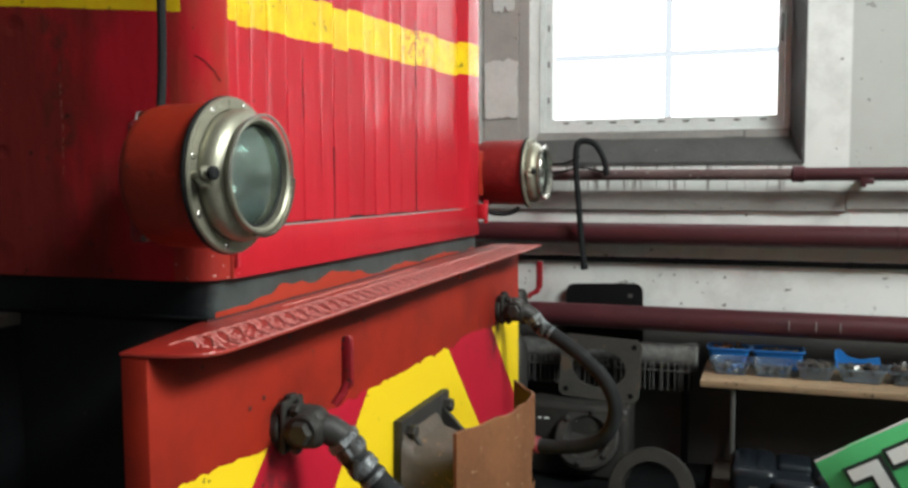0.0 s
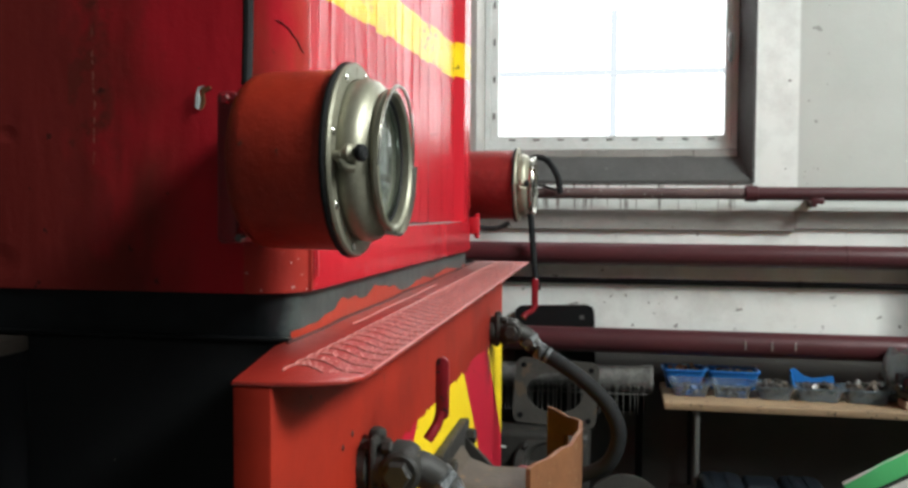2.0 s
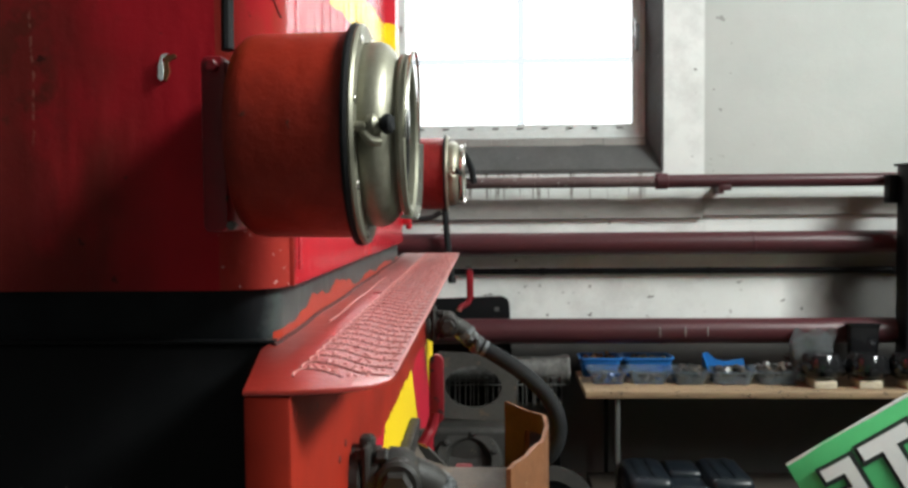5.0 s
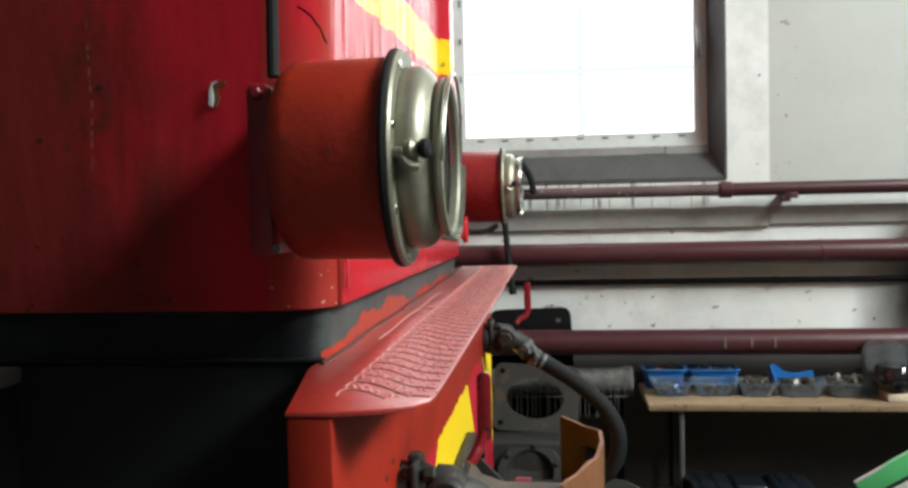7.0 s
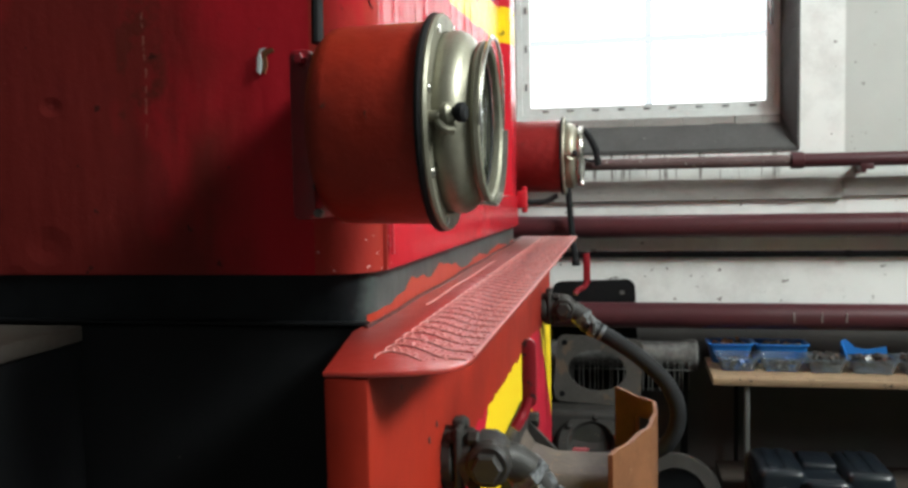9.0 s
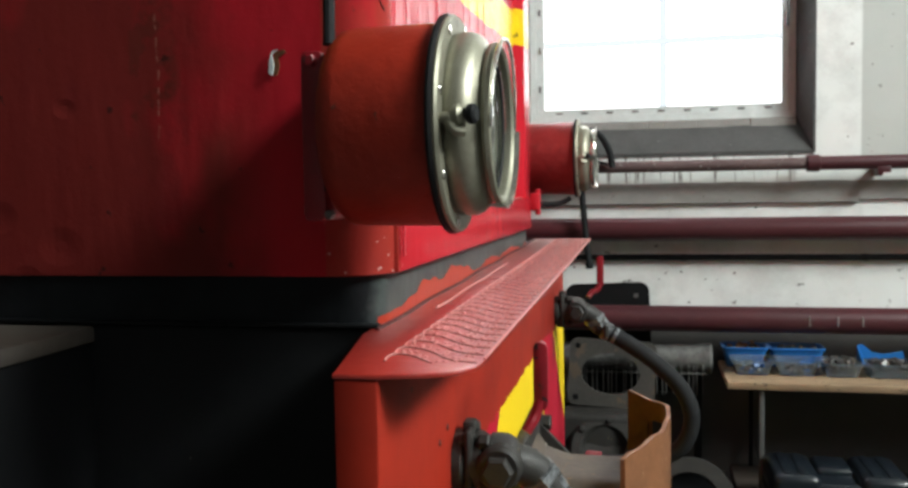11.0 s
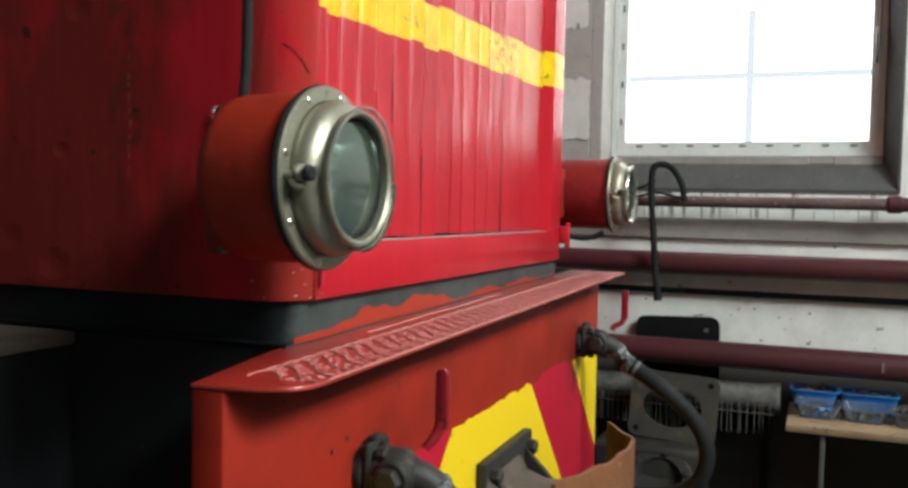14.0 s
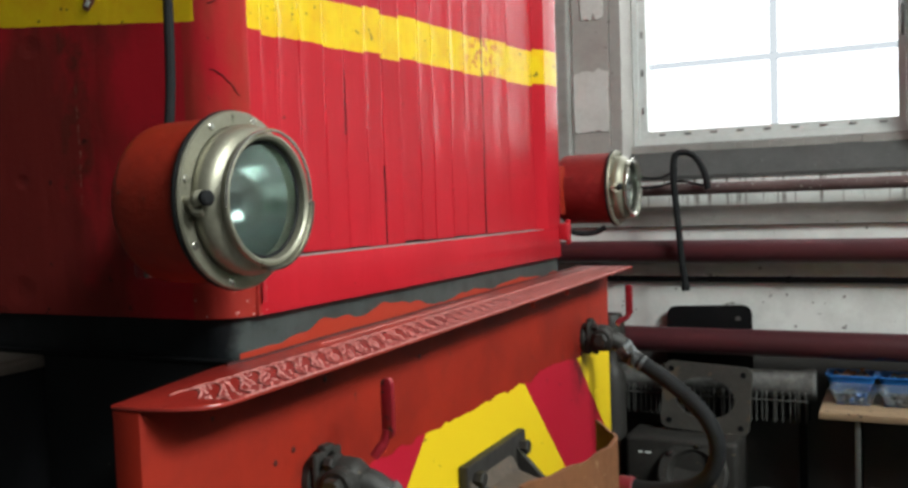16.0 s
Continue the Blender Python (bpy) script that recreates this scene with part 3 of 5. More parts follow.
# reveal: sloping sill, its shade put into the cement colour, and dark jamb
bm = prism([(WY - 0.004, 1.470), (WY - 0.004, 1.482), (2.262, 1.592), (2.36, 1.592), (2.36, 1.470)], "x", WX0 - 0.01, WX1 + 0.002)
setting("window_sill", bm, M_SILLSHADE, "sloping dusty cement window sill, its shade painted in dark", "window sill", False)
bm = bmesh.new()
x = -0.15
while x < 0.71:
    e = min(x + random.uniform(0.03, 0.12), 0.713)
    box(x, e, 2.243 - random.uniform(0, 0.003), 2.262, 1.560 - random.uniform(0, 0.004), 1.589, 0.002, bm)
    x = e
setting("trim", bm, M_BAND, "cracked grey-white strip under the window frame", "trim", False)
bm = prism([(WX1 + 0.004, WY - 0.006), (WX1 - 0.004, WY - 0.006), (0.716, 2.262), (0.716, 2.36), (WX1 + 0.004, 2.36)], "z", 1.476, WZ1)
setting("window_reveal", bm, M_SILLSHADE, "grey rendered side of the window opening", "window reveal", False)
bm = prism([(WX0 - 0.031, WY - 0.006), (WX0 + 0.006, WY - 0.006), (-0.148, 2.262), (-0.148, 2.36), (WX0 - 0.031, 2.36)], "z", 1.476, WZ1)
setting("window_reveal", bm, M_RENDER, "grey rendered side of the window opening", "window reveal", False)
# flaking render and a grey upright beside the window
setting("trim", box(-0.334, -0.203, WY - 0.006, WY + 0.01, 1.48, Z1, 0.002), M_RENDER, "bare brown-grey render beside the window", "plaster", False)


def flake(x0, x1, z0, z1, seed, depth):
    """A sheet of old limewash with a torn outline."""
    ring = []
    for k in range(64):
        a = 2 * math.pi * (k + 0.5) / 64
        c, q = math.cos(a), math.sin(a)
        m = 1 / max(abs(c), abs(q))
        j = 1 + 0.10 * noise.noise((3 * c, 3 * q, seed)) + 0.07 * noise.noise((9 * c, 9 * q, seed))
        ring.append((0.5 * (x0 + x1) + 0.5 * (x1 - x0) * c * m * j, 0.5 * (z0 + z1) + 0.5 * (z1 - z0) * q * m * j))
    return prism(ring, "y", WY - 0.0065 - depth, WY - 0.004)


setting("trim", flake(-0.330, -0.208, 1.645, 1.850, 3.1, 0.004), M_FLAKE, "flaking sheet of limewash beside the window", "plaster", False)
setting("trim", flake(-0.300, -0.222, 2.03, 2.40, 7.7, 0.003), M_FLAKE, "flaking sheet of limewash beside the window", "plaster", False)
setting("trim", box(-0.42, -0.342, WY - 0.035, WY + 0.01, 1.523, Z1, 0.006), M_BAND, "grey upright duct on the wall", "duct", False)

win = thing("window_1", (0.287, 2.28, 1.592), "white plastic framed window with dirty bead and bright overcast outside", "window", "", "structure")
GX0, GX1, GZ0, GZ1, GY = -0.101, 0.673, 1.640, 2.80, 2.288
bm = holed([(-0.146, 1.592), (0.714, 1.592), (0.714, 2.86), (-0.146, 2.86)], [(-0.128, 1.614), (0.696, 1.614), (0.696, 2.83), (-0.128, 2.83)], "y", 2.262, 2.33)
part("window_frame", bm, M_PVC, win, smooth=False)
bm = holed([(-0.127, 1.615), (0.695, 1.615), (0.695, 2.829), (-0.127, 2.829)], [(GX0, GZ0), (GX1, GZ0), (GX1, GZ1), (GX0, GZ1)], "y", 2.270, 2.32)
sash = part("sash", bm, M_PVC, win, smooth=False)
p = part("pane", box(GX0 - 0.005, GX1 + 0.005, 2.296, 2.302, GZ0 - 0.005, GZ1 + 0.005), M_PANE, win, smooth=False)
p.visible_shadow = False
for k in range(9):
    u = -0.06 + k * 0.085
    part("drain_cap", box(u, u + 0.022, 2.2665, 2.272, 1.624, 1.629, 0.001), M_STEEL, sash)
for k in range(8):
    u = 1.70 + k * 0.13
    part("drain_cap", box(-0.118, -0.112, 2.2665, 2.272, u, u + 0.022, 0.001), M_STEEL, sash)
hd = part("window_handle", box(0.679, 0.691, 2.255, 2.272, 1.935, 1.995, 0.004), M_PVC, win)
part("lever", box(0.680, 0.690, 2.236, 2.252, 1.88, 1.975, 0.004), M_STEEL, hd)
part("bar", box(-0.3, 0.9, 2.395, 2.401, 1.866, 1.888), M_BAR, win)
part("bar", box(0.286, 0.312, 2.395, 2.401, 1.45, 1.8655), M_BAR, win)
part("bar", box(0.286, 0.312, 2.395, 2.401, 1.8885, 2.1), M_BAR, win)
bd = setting("backdrop", box(-2.6, 3.2, 4.4, 4.42, 0.2, 5.2), M_SKYWHITE, "plain white overcast sky outside the window", "sky", False)
bd.visible_shadow = False

# heating pipes on the wall
def wall_pipe(z, y, r, x0, x1, label, mat=None):
    t = thing("heating_pipe", (0.5 * (x0 + x1), y, z), label, "pipe", "heating pipes on the wall")
    part("tube", rod((x0, y, z), (x1, y, z), r, 24), mat or M_PIPE, t)
    return t


PY = 2.09
t = wall_pipe(1.437, 2.105, 0.0185, -1.6, 0.742, "thin dusty maroon heating pipe on brackets under the sill", M_DUSTYPIPE)
part("tube", rod((0.72, 2.105, 1.437), (3.98, 2.105, 1.437), 0.0215, 24), M_PIPE, t)
part("coupling", rod((0.722, 2.105, 1.437), (0.762, 2.105, 1.437), 0.026, 24, edge=0.003), M_PIPE, t)
part("bracket", box(0.925, 0.94, 2.09, WY, 1.395, 1.425, 0.003), M_PIPE, t)
part("wing_screw", box(0.922, 0.962, 2.088, 2.096, 1.405, 1.428, 0.003, m=None), M_PIPE, t)
t = wall_pipe(1.236, 2.12, 0.037, -2.5, 3.98, "thick glossy maroon heating pipe along the wall")
part("weld", rod((1.03, 2.12, 1.236), (1.042, 2.12, 1.236), 0.0385, 24, edge=0.002), M_PIPE, t)
t = wall_pipe(0.957, 2.06, 0.041, -2.5, 3.98, "thick dark maroon heating pipe low on the wall")
for u in (0.72, 0.80, 0.87):
    part("paint_run", box(u, u + 0.003, 2.0175, 2.023, 0.944, 0.974, 0.001), M_BAND, t)
# rough ledge below the sill; black rod as a dark ledge line's shadow
bm = bmesh.new()
prev = None
for k in range(60):
    x = -2.0 + k * (2.886 / 59)
    a, b = 0.004 * noise.noise((x * 9, 0, 1)), 0.006 * noise.noise((x * 7, 3, 1))
    row = [bm.verts.new((x, y, z)) for y, z in ((WY + 0.01, 1.384 + b), (WY - 0.010 + a, 1.382 + b), (WY - 0.020 + a, 1.370 + b), (WY - 0.018 + a, 1.318), (WY + 0.01, 1.312))]
    if prev:
        for i in range(4):
            bm.faces.new([prev[i], row[i], row[i + 1], prev[i + 1]])
    prev = row
bm.faces.new(prev)
setting("ledge", bm, M_BAND, "rough grey render ledge under the thin pipe", "ledge")
setting("ledge", box(0.8865, 3.98, WY - 0.014, WY + 0.01, 1.323, 1.383, 0.004), M_BAND, "grey band on the wall under the thin pipe", "ledge", False)
c = thing("conduit", (0.5, WY - 0.014, 1.143), "thin black rod standing for a dark ledge line and its shadow", "conduit")
part("tube", rod((-2.4, WY - 0.014, 1.143), (3.98, WY - 0.014, 1.143), 0.010, 12), M_BLACK, c)
for u in (-0.2, 0.35, 0.9, 1.5):
    part("clip", box(u, u + 0.018, WY - 0.026, WY, 1.132, 1.154, 0.002), M_BLACK, c)

# ---- locomotive ----
loco = thing("locomotive", (-2.0, 0.52, 0.25), "small red diesel shunting locomotive with yellow stripe, parked indoors", "locomotive")
HY0, HY1 = -0.042, 1.092                    # flanks of the hood
full = rounded(-4.2, 0.0, HY0, HY1, 0.045, 6)
# the front is sunk behind the shutter, with a splayed edge towards the far post
hood_out = full + [(0.0, 0.004), (-0.003, 0.008), (-0.024, 0.009), (-0.024, 0.953), (0.0, 0.977)]
part("hood", prism(hood_out, "z", 1.289, 2.62, bevel=0.002), M_HOOD, loco, "dented red sheet-metal hood with brown filler patches")
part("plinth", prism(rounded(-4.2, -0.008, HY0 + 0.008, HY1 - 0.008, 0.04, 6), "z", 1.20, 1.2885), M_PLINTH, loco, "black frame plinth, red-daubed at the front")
part("frame", box(-4.2, 0.0, HY0 + 0.004, HY1 - 0.004, 0.35, 1.2405, 0.006), M_BLACK, loco, "black side frame")
for ax in (-0.75, -2.6):
    for wy in (0.10, 0.95):
        wh = part("wheel", rod((ax, wy - 0.04, 0.27), (ax, wy + 0.04, 0.27), 0.27, 32, edge=0.01), M_STEEL, loco)
        part("hub", rod((ax, wy - 0.06, 0.27), (ax, wy + 0.06, 0.27), 0.06, 16, edge=0.006), M_IRON, wh)
# door post and hinge on the flank
post = part("door_post", box(-0.508, -0.437, HY0 - 0.016, HY0 + 0.002, 1.243, 2.6, 0.005), M_HOOD, loco)
part("hinge", box(-0.53, -0.507, HY0 - 0.024, HY0 - 0.002, 1.335, 1.365, 0.004), M_RED, post)
part("side_door", box(-1.05, -0.512, HY0 - 0.007, HY0 + 0.002, 1.30, 2.55, 0.004), M_HOOD, loco)
bm = box(-2.2, -0.302, -0.19, HY0 + 0.002, 1.222, 1.238, 0.002)
tool = part("side_locker", box(-2.2, -0.305, -0.185, HY0 + 0.006, 0.7, 1.222, 0.006), M_BLACK, loco, "black side locker")
part("top_board", bm, M_DARKWOOD, tool, "dusty worn board on the locker")

part("frame_lip", box(-4.2, -0.006, HY0 - 0.0015, HY0 + 0.012, 1.2408, 1.2440, 0.001), M_BLACK, loco)
part("cable_tail", sweep([(-0.02, 1.10, 1.350), (0.02, 1.118, 1.337), (0.055, 1.126, 1.338), (0.080, 1.128, 1.350)], 0.006, 8), M_RUBBER, loco, "black cable end under the lamp")
for zz, sg in ((1.568, 1), (1.640, -1)):
    pts = []
    for k in range(8):
        a = radians(-60 + 6 * k)
        pts.append((-0.045 + 0.0452 * math.cos(a), 0.003 + 0.0452 * math.sin(a), zz - sg * 0.03 * (k / 7) ** 1.6 + 0.004 * math.sin(3.1 * k)))
    part("crack", sweep(pts, 0.0007, 5, 3), M_BLACK, loco)
part("paint_flake", prism([(-0.204, 1.655), (-0.196, 1.651), (-0.186, 1.660), (-0.183, 1.671), (-0.191, 1.668), (-0.199, 1.672)], "y", HY0 - 0.002, HY0 + 0.001), M_RUSTY, loco)
part("paint_flake", prism([(-0.1059, 1.48), (-0.1025, 1.4781), (-0.1007, 1.4876), (-0.1025, 1.4977), (-0.0961, 1.5022), (-0.1025, 1.5009), (-0.1053, 1.4927)], "y", HY0 - 0.0035, HY0 - 0.0021), M_PVC, loco)
part("paint_flake", prism([(-0.199, 1.658), (-0.194, 1.656), (-0.190, 1.662), (-0.194, 1.665)], "y", HY0 - 0.0035, HY0 - 0.0021), M_PVC, loco)

# radiator shutter of upright slats in a frame
shut = part("shutter_frame", box(-0.0235, 0.004, 0.0, 1.036, 1.2893, 1.352, 0.0015), M_HOOD, loco, "red bottom rail of the radiator shutter")
part("ledge_dust", box(-0.021, 0.001, 0.012, 0.945, 1.3521, 1.3526), M_BAND, shut, "grey dust along the rail")
hg = part("hinge", box(0.001, 0.022, 1.036, 1.062, 1.325, 1.362, 0.004), M_RED, loco)
part("hinge_pin", rod((0.015, 1.062, 1.315), (0.015, 1.062, 1.37), 0.006, 10, edge=0.002), M_RED, hg)
part("latch", box(0.0075, 0.0095, 0.002, 0.008, 1.305, 1.345, 0.0008), M_RED, loco)
edges = [0.010, 0.051, 0.081, 0.127, 0.182, 0.231, 0.284, 0.333, 0.385, 0.445, 0.492, 0.558, 0.614, 0.696, 0.812, 0.9525]
TORN = {4: 0.0012, 6: 0.0026, 12: 0.0036}     # joints that gape


def slat_mesh(w, seed):
    """One pressed slat with a folded lip, knocked about, hanging a little short of the rail."""
    me = bpy.data.meshes.new("slat")
    zs = [1.3535 + random.uniform(0, 0.0035)] + [1.39 + 0.036 * k for k in range(16)] + [2.2, 2.53]
    h, lean = random.choice((0.0002, 0.0006, 0.0011)), random.uniform(-0.0006, 0.0016)
    prof = [(-0.001, 0.0012), (0.0008, 0.0028 + h), (0.0022, 0.0036 + h), (0.0045, 0.0036 + 0.4 * h), (0.009, 0.0035)]
    prof += [(w * f, 0.0035 + lean * f) for f in (0.35, 0.5, 0.65, 0.8)] + [(w - 0.005, 0.0037 + lean), (w - 0.0015, 0.0041 + lean), (w, 0.0026 + lean), (w, 0.001)]
    vs, fs = [], []
    for i, z in enumerate(zs):
        for u, v in prof:
            d = 0.0018 * noise.noise((seed * 3.7, u * 22, z * 7)) + 0.0007 * noise.noise((seed * 1.3 + 9, u * 60, z * 24))
            d -= 0.0045 * max(0.0, noise.noise((seed * 5.1, u * 30 + z * 9, z * 11)) - 0.28)
            vs.append((v + (d if v > 0.002 else 0), u + 0.0012 * noise.noise((seed * 2.1, 5, z * 5)), z))
    n = len(prof)
    for i in range(len(zs) - 1):
        for k in range(n - 1):
            fs.append((i * n + k, i * n + k + 1, (i + 1) * n + k + 1, (i + 1) * n + k))
    me.from_pydata(vs, [], fs)
    me.polygons.foreach_set("use_smooth", [True] * len(fs))
    me.materials.append(M_HOOD)
    return me


part("shutter_backing", box(-0.0237, -0.0225, 0.0105, 0.952, 1.3528, 2.54), M_BLACK, shut, "black gap behind the slats", smooth=False)
for k, (a, b) in enumerate(zip(edges, edges[1:])):
    s = new("slat", slat_mesh(b - a - TORN.get(k, -0.0004), k))
    s.location = (-0.0215, a, 0)
    s.parent = shut
# black gaps where the slats have come apart
for k, lo, hi in ((4, 1.51, 1.60), (6, 1.354, 1.47), (12, 1.354, 2.50)):
    bm = bmesh.new()
    prev = None
    for i in range(25):
        z = lo + (hi - lo) * i / 24
        w = TORN[k] * (0.5 + 0.45 * noise.noise((k, z * 14, 3))) * min(1, 4 * (24 - i) / 24 + 0.1)
        row = [bm.verts.new((x, edges[k + 1] + u, z)) for x, u in ((-0.0215, -w), (-0.0178, -w), (-0.0178, 0.0006), (-0.0215, 0.0006))]
        if prev:
            for q in range(4):
                bm.faces.new([prev[q], row[q], row[(q + 1) % 4], prev[(q + 1) % 4]])
        prev = row
    part("open_joint", bm, M_BLACK, shut, "black gap between slats", smooth=False)


# buffer beam, tilted a little with the frame
TILT = math.atan2(0.019, 1.43)
BEAM = Matrix.Translation((0, -0.235, 1.237)) @ Matrix.Rotation(TILT, 4, "X") @ Matrix.Translation((0, 0.235, -1.237))


def bpart(name, bm, mat, parent, label=""):
    bmesh.ops.transform(bm, matrix=BEAM, verts=bm.verts)
    return part(name, bm, mat, parent, label)


beam = bpart("buffer_beam", box(0.0185, 0.052, -0.235, 1.226, 0.62, 1.2335, 0.003), M_BEAM, loco, "orange-red buffer beam with yellow and crimson chevrons")
bm = prism([(0.0185, -0.235), (0.052, -0.235), (0.085, -0.226), (0.107, -0.213), (0.1165, -0.197), (0.118, -0.18), (0.118, 1.205), (-0.012, 1.205), (-0.012, -0.068)], "z", 1.2340, 1.2380, bevel=0.0012)
tread = bpart("tread_plate", bm, M_TREAD, loco, "red painted checker tread plate, worn shiny")
# slanting dirt-filled grooves ending in scallops, with small studs between
bm, bs, br = bmesh.new(), bmesh.new(), bmesh.new()
y = -0.16
while y < 1.30:
    pts = [(0.044, y - 0.030), (0.041, y - 0.018), (0.042, y - 0.006), (0.046, y)]
    for k in range(1, 9):
        pts.append((0.046 + k * 0.0086, y - 0.0074 * k + 0.006 * math.sin(k * 0.85) + random.uniform(-0.0008, 0.0008)))
    pts = [(u, v, 1.2376) for u, v in pts if -0.192 < v < 1.198]
    if len(pts) > 2:
        sweep(pts, 0.0009, 6, 2, bm)
        sweep([(u, v + 0.0022, 1.2378) for u, v, w in pts], 0.0012, 6, 2, br)
    for k in range(18):
        u = 0.048 + (k % 8) * 0.0088 + random.uniform(-0.003, 0.003)
        v = y - 0.9 * (u - 0.046) + (0.008 if k < 8 else 0.016 if k < 14 else 0.022) + random.uniform(-0.003, 0.003)
        if -0.185 < v < 1.198 and u < 0.115:
            lathe([(0.0023, 0), (0.0017, 0.0010), (0, 0.0014)], Matrix.Translation((u, v, 1.2379)), 6, bs)
    y += 0.030
tagged(bpart("tread_groove", bm, M_GRIME, tread, "dark dirt-filled tread grooves"), kind="stuff")
tagged(bpart("tread_stud", bs, M_GLINT, tread, "small studs, their glints painted pale"), kind="stuff")
tagged(bpart("tread_ridge", br, M_GLINT, tread, "raised ridges with highlights painted pale"), kind="stuff")
bpart("weld_seam", sweep([(-0.004 + 0.002 * math.sin(k * 2.1), -0.05 + k * 0.1, 1.2382) for k in range(13)], 0.0022, 6, 3), M_GRIME, tread, "dark open joint behind the plate")
# bright lines along edge and fold: highlights drawn as pale beads
bpart("edge_glint", sweep([(0.1176, -0.17 + k * 0.11, 1.2378) for k in range(13)], 0.0012, 6, 3), M_GLINT, tread, "worn front edge with its highlight painted pale")
bpart("fold", sweep([(0.018 + 0.0012 * math.sin(k * 1.3), 0.10 + k * 0.05, 1.2376) for k in range(11)], 0.0014, 6, 3), M_GLINT, tread, "pale line painted as the highlight along the fold")
for yy in (0.62, 0.80):
    bpart("stud", rod((0.098, yy, 1.2335), (0.098, yy, 1.218), 0.004, 8), M_PRIMER, loco)


for yy, zz in ((-0.045, 1.133), (-0.012, 1.139), (0.055, 1.205), (0.29, 1.19)):
    bpart("rivet", lathe([(0.004, 0), (0.003, 0.0015), (0, 0.002)], Matrix.Translation((0.0515, yy, zz)) @ Matrix.Rotation(radians(90), 4, "Y"), 8), M_GRIME, beam)

def headlamp(cy, cz, label, back=0.0, ring_mat=None, can_mat=None):
    """Round lamp facing +x on a bracket: red can, black gasket, flanged nickel rim, hinged ring, glass and reflector."""
    A = Matrix.Translation((0, cy, cz)) @ Matrix.Rotation(radians(90), 4, "Y")   # local z is +x; local x is -z
    can = part("headlamp", lathe([(0, -0.004 - back), (0.060, -0.004 - back), (0.072, -0.001 - back), (0.0780, 0.006 - back), (0.0795, 0.014 - back), (0.0805, 0.086), (0.074, 0.086), (0.05, 0.02), (0, 0.01)], A, 48), can_mat or M_PRIMER, loco, label)
    part("gasket", lathe([(0.076, 0.0855), (0.0862, 0.0855), (0.0870, 0.088), (0.0862, 0.0905), (0.076, 0.0905)], A, 48, closed=True), M_RUBBER, can)
    part("flange", lathe([(0.0712, 0.0905), (0.0855, 0.0905), (0.0860, 0.0925), (0.0845, 0.0948), (0.0722, 0.0955), (0.0712, 0.0945)], A, 56, closed=True), M_RIM, can, "dull nickel flange")
    rim = lathe([(0.058, 0.0930), (0.0702, 0.0930), (0.0712, 0.0975), (0.0722, 0.1010), (0.0722, 0.1065), (0.0700, 0.1120), (0.0655, 0.1165), (0.0610, 0.1185), (0.0590, 0.1215), (0.0565, 0.1215), (0.0560, 0.11), (0.056, 0.0930)], A, 56, closed=True)
    part("rim", rim, M_RIM, can, "dull nickel lamp rim")
    part("ring", lathe([(0.0570, 0.1220), (0.0570, 0.1268), (0.0595, 0.1290), (0.0622, 0.1280), (0.0632, 0.1245), (0.0622, 0.1220)], A, 56, closed=True), ring_mat or M_RIM, can)
    part("bezel", lathe([(0.0525, 0.1195), (0.0525, 0.1205), (0.0538, 0.1215), (0.0555, 0.1210), (0.0558, 0.1195)], A, 48, closed=True), M_RUBBER, can, "dark sealing ring round the glass")
    part("lens", lathe([(0, 0.1215), (0.03, 0.1205), (0.0560, 0.1175), (0.0560, 0.1140), (0.03, 0.1165), (0, 0.1175)], A, 48), M_LENS, can, "thick clear lamp glass")
    part("reflector", lathe([(0.056, 0.104), (0.050, 0.082), (0.038, 0.062), (0.020, 0.050), (0.0, 0.047), (0.0, 0.045), (0.021, 0.048), (0.040, 0.060), (0.0555, 0.09)], A, 40), M_REFLECTOR, can, "silvered reflector bowl")
    for k in range(8):
        a = radians(22.5 + 45 * k + 8)
        p = A @ Vector((0.0790 * math.cos(a), 0.0790 * math.sin(a), 0.0935))
        part("screw", rod(p, p + Vector((0.003, 0, 0)), 0.0042, 8, edge=0.001), M_CHROME, can)
    # half-round guard lip standing off the ring, below and away from the clamp
    bm = bmesh.new()
    segs, rings = 22, []
    for k in range(segs + 1):
        a = radians(-6 + 94 * k / segs)
        rings.append([bm.verts.new(A @ Vector((r * math.cos(a), r * math.sin(a), h))) for r, h in ((0.0625, 0.120), (0.0655, 0.119), (0.0672, 0.1320), (0.0650, 0.1330))])
    for p, q in zip(rings, rings[1:]):
        for k in range(4):
            bm.faces.new([p[k], p[(k + 1) % 4], q[(k + 1) % 4], q[k]])
    bm.faces.new(rings[0]), bm.faces.new(rings[-1][::-1])
    part("guard_lip", bm, ring_mat or M_CHROME, can, "worn guard lip")
    part("guard_wire", sweep([A @ Vector((0.0650 * math.cos(radians(a)), 0.0650 * math.sin(radians(a)), 0.129 + 0.003 * math.sin(radians(a - 100)))) for a in range(84, 278, 12)], 0.0016, 6, 3), M_CHROME, can)
    # clamp with black knob on the flank
    part("clamp", rod((0.0930, cy - 0.0775, cz), (0.1040, cy - 0.0785, cz), 0.0042, 12, edge=0.001), M_RIM, can)
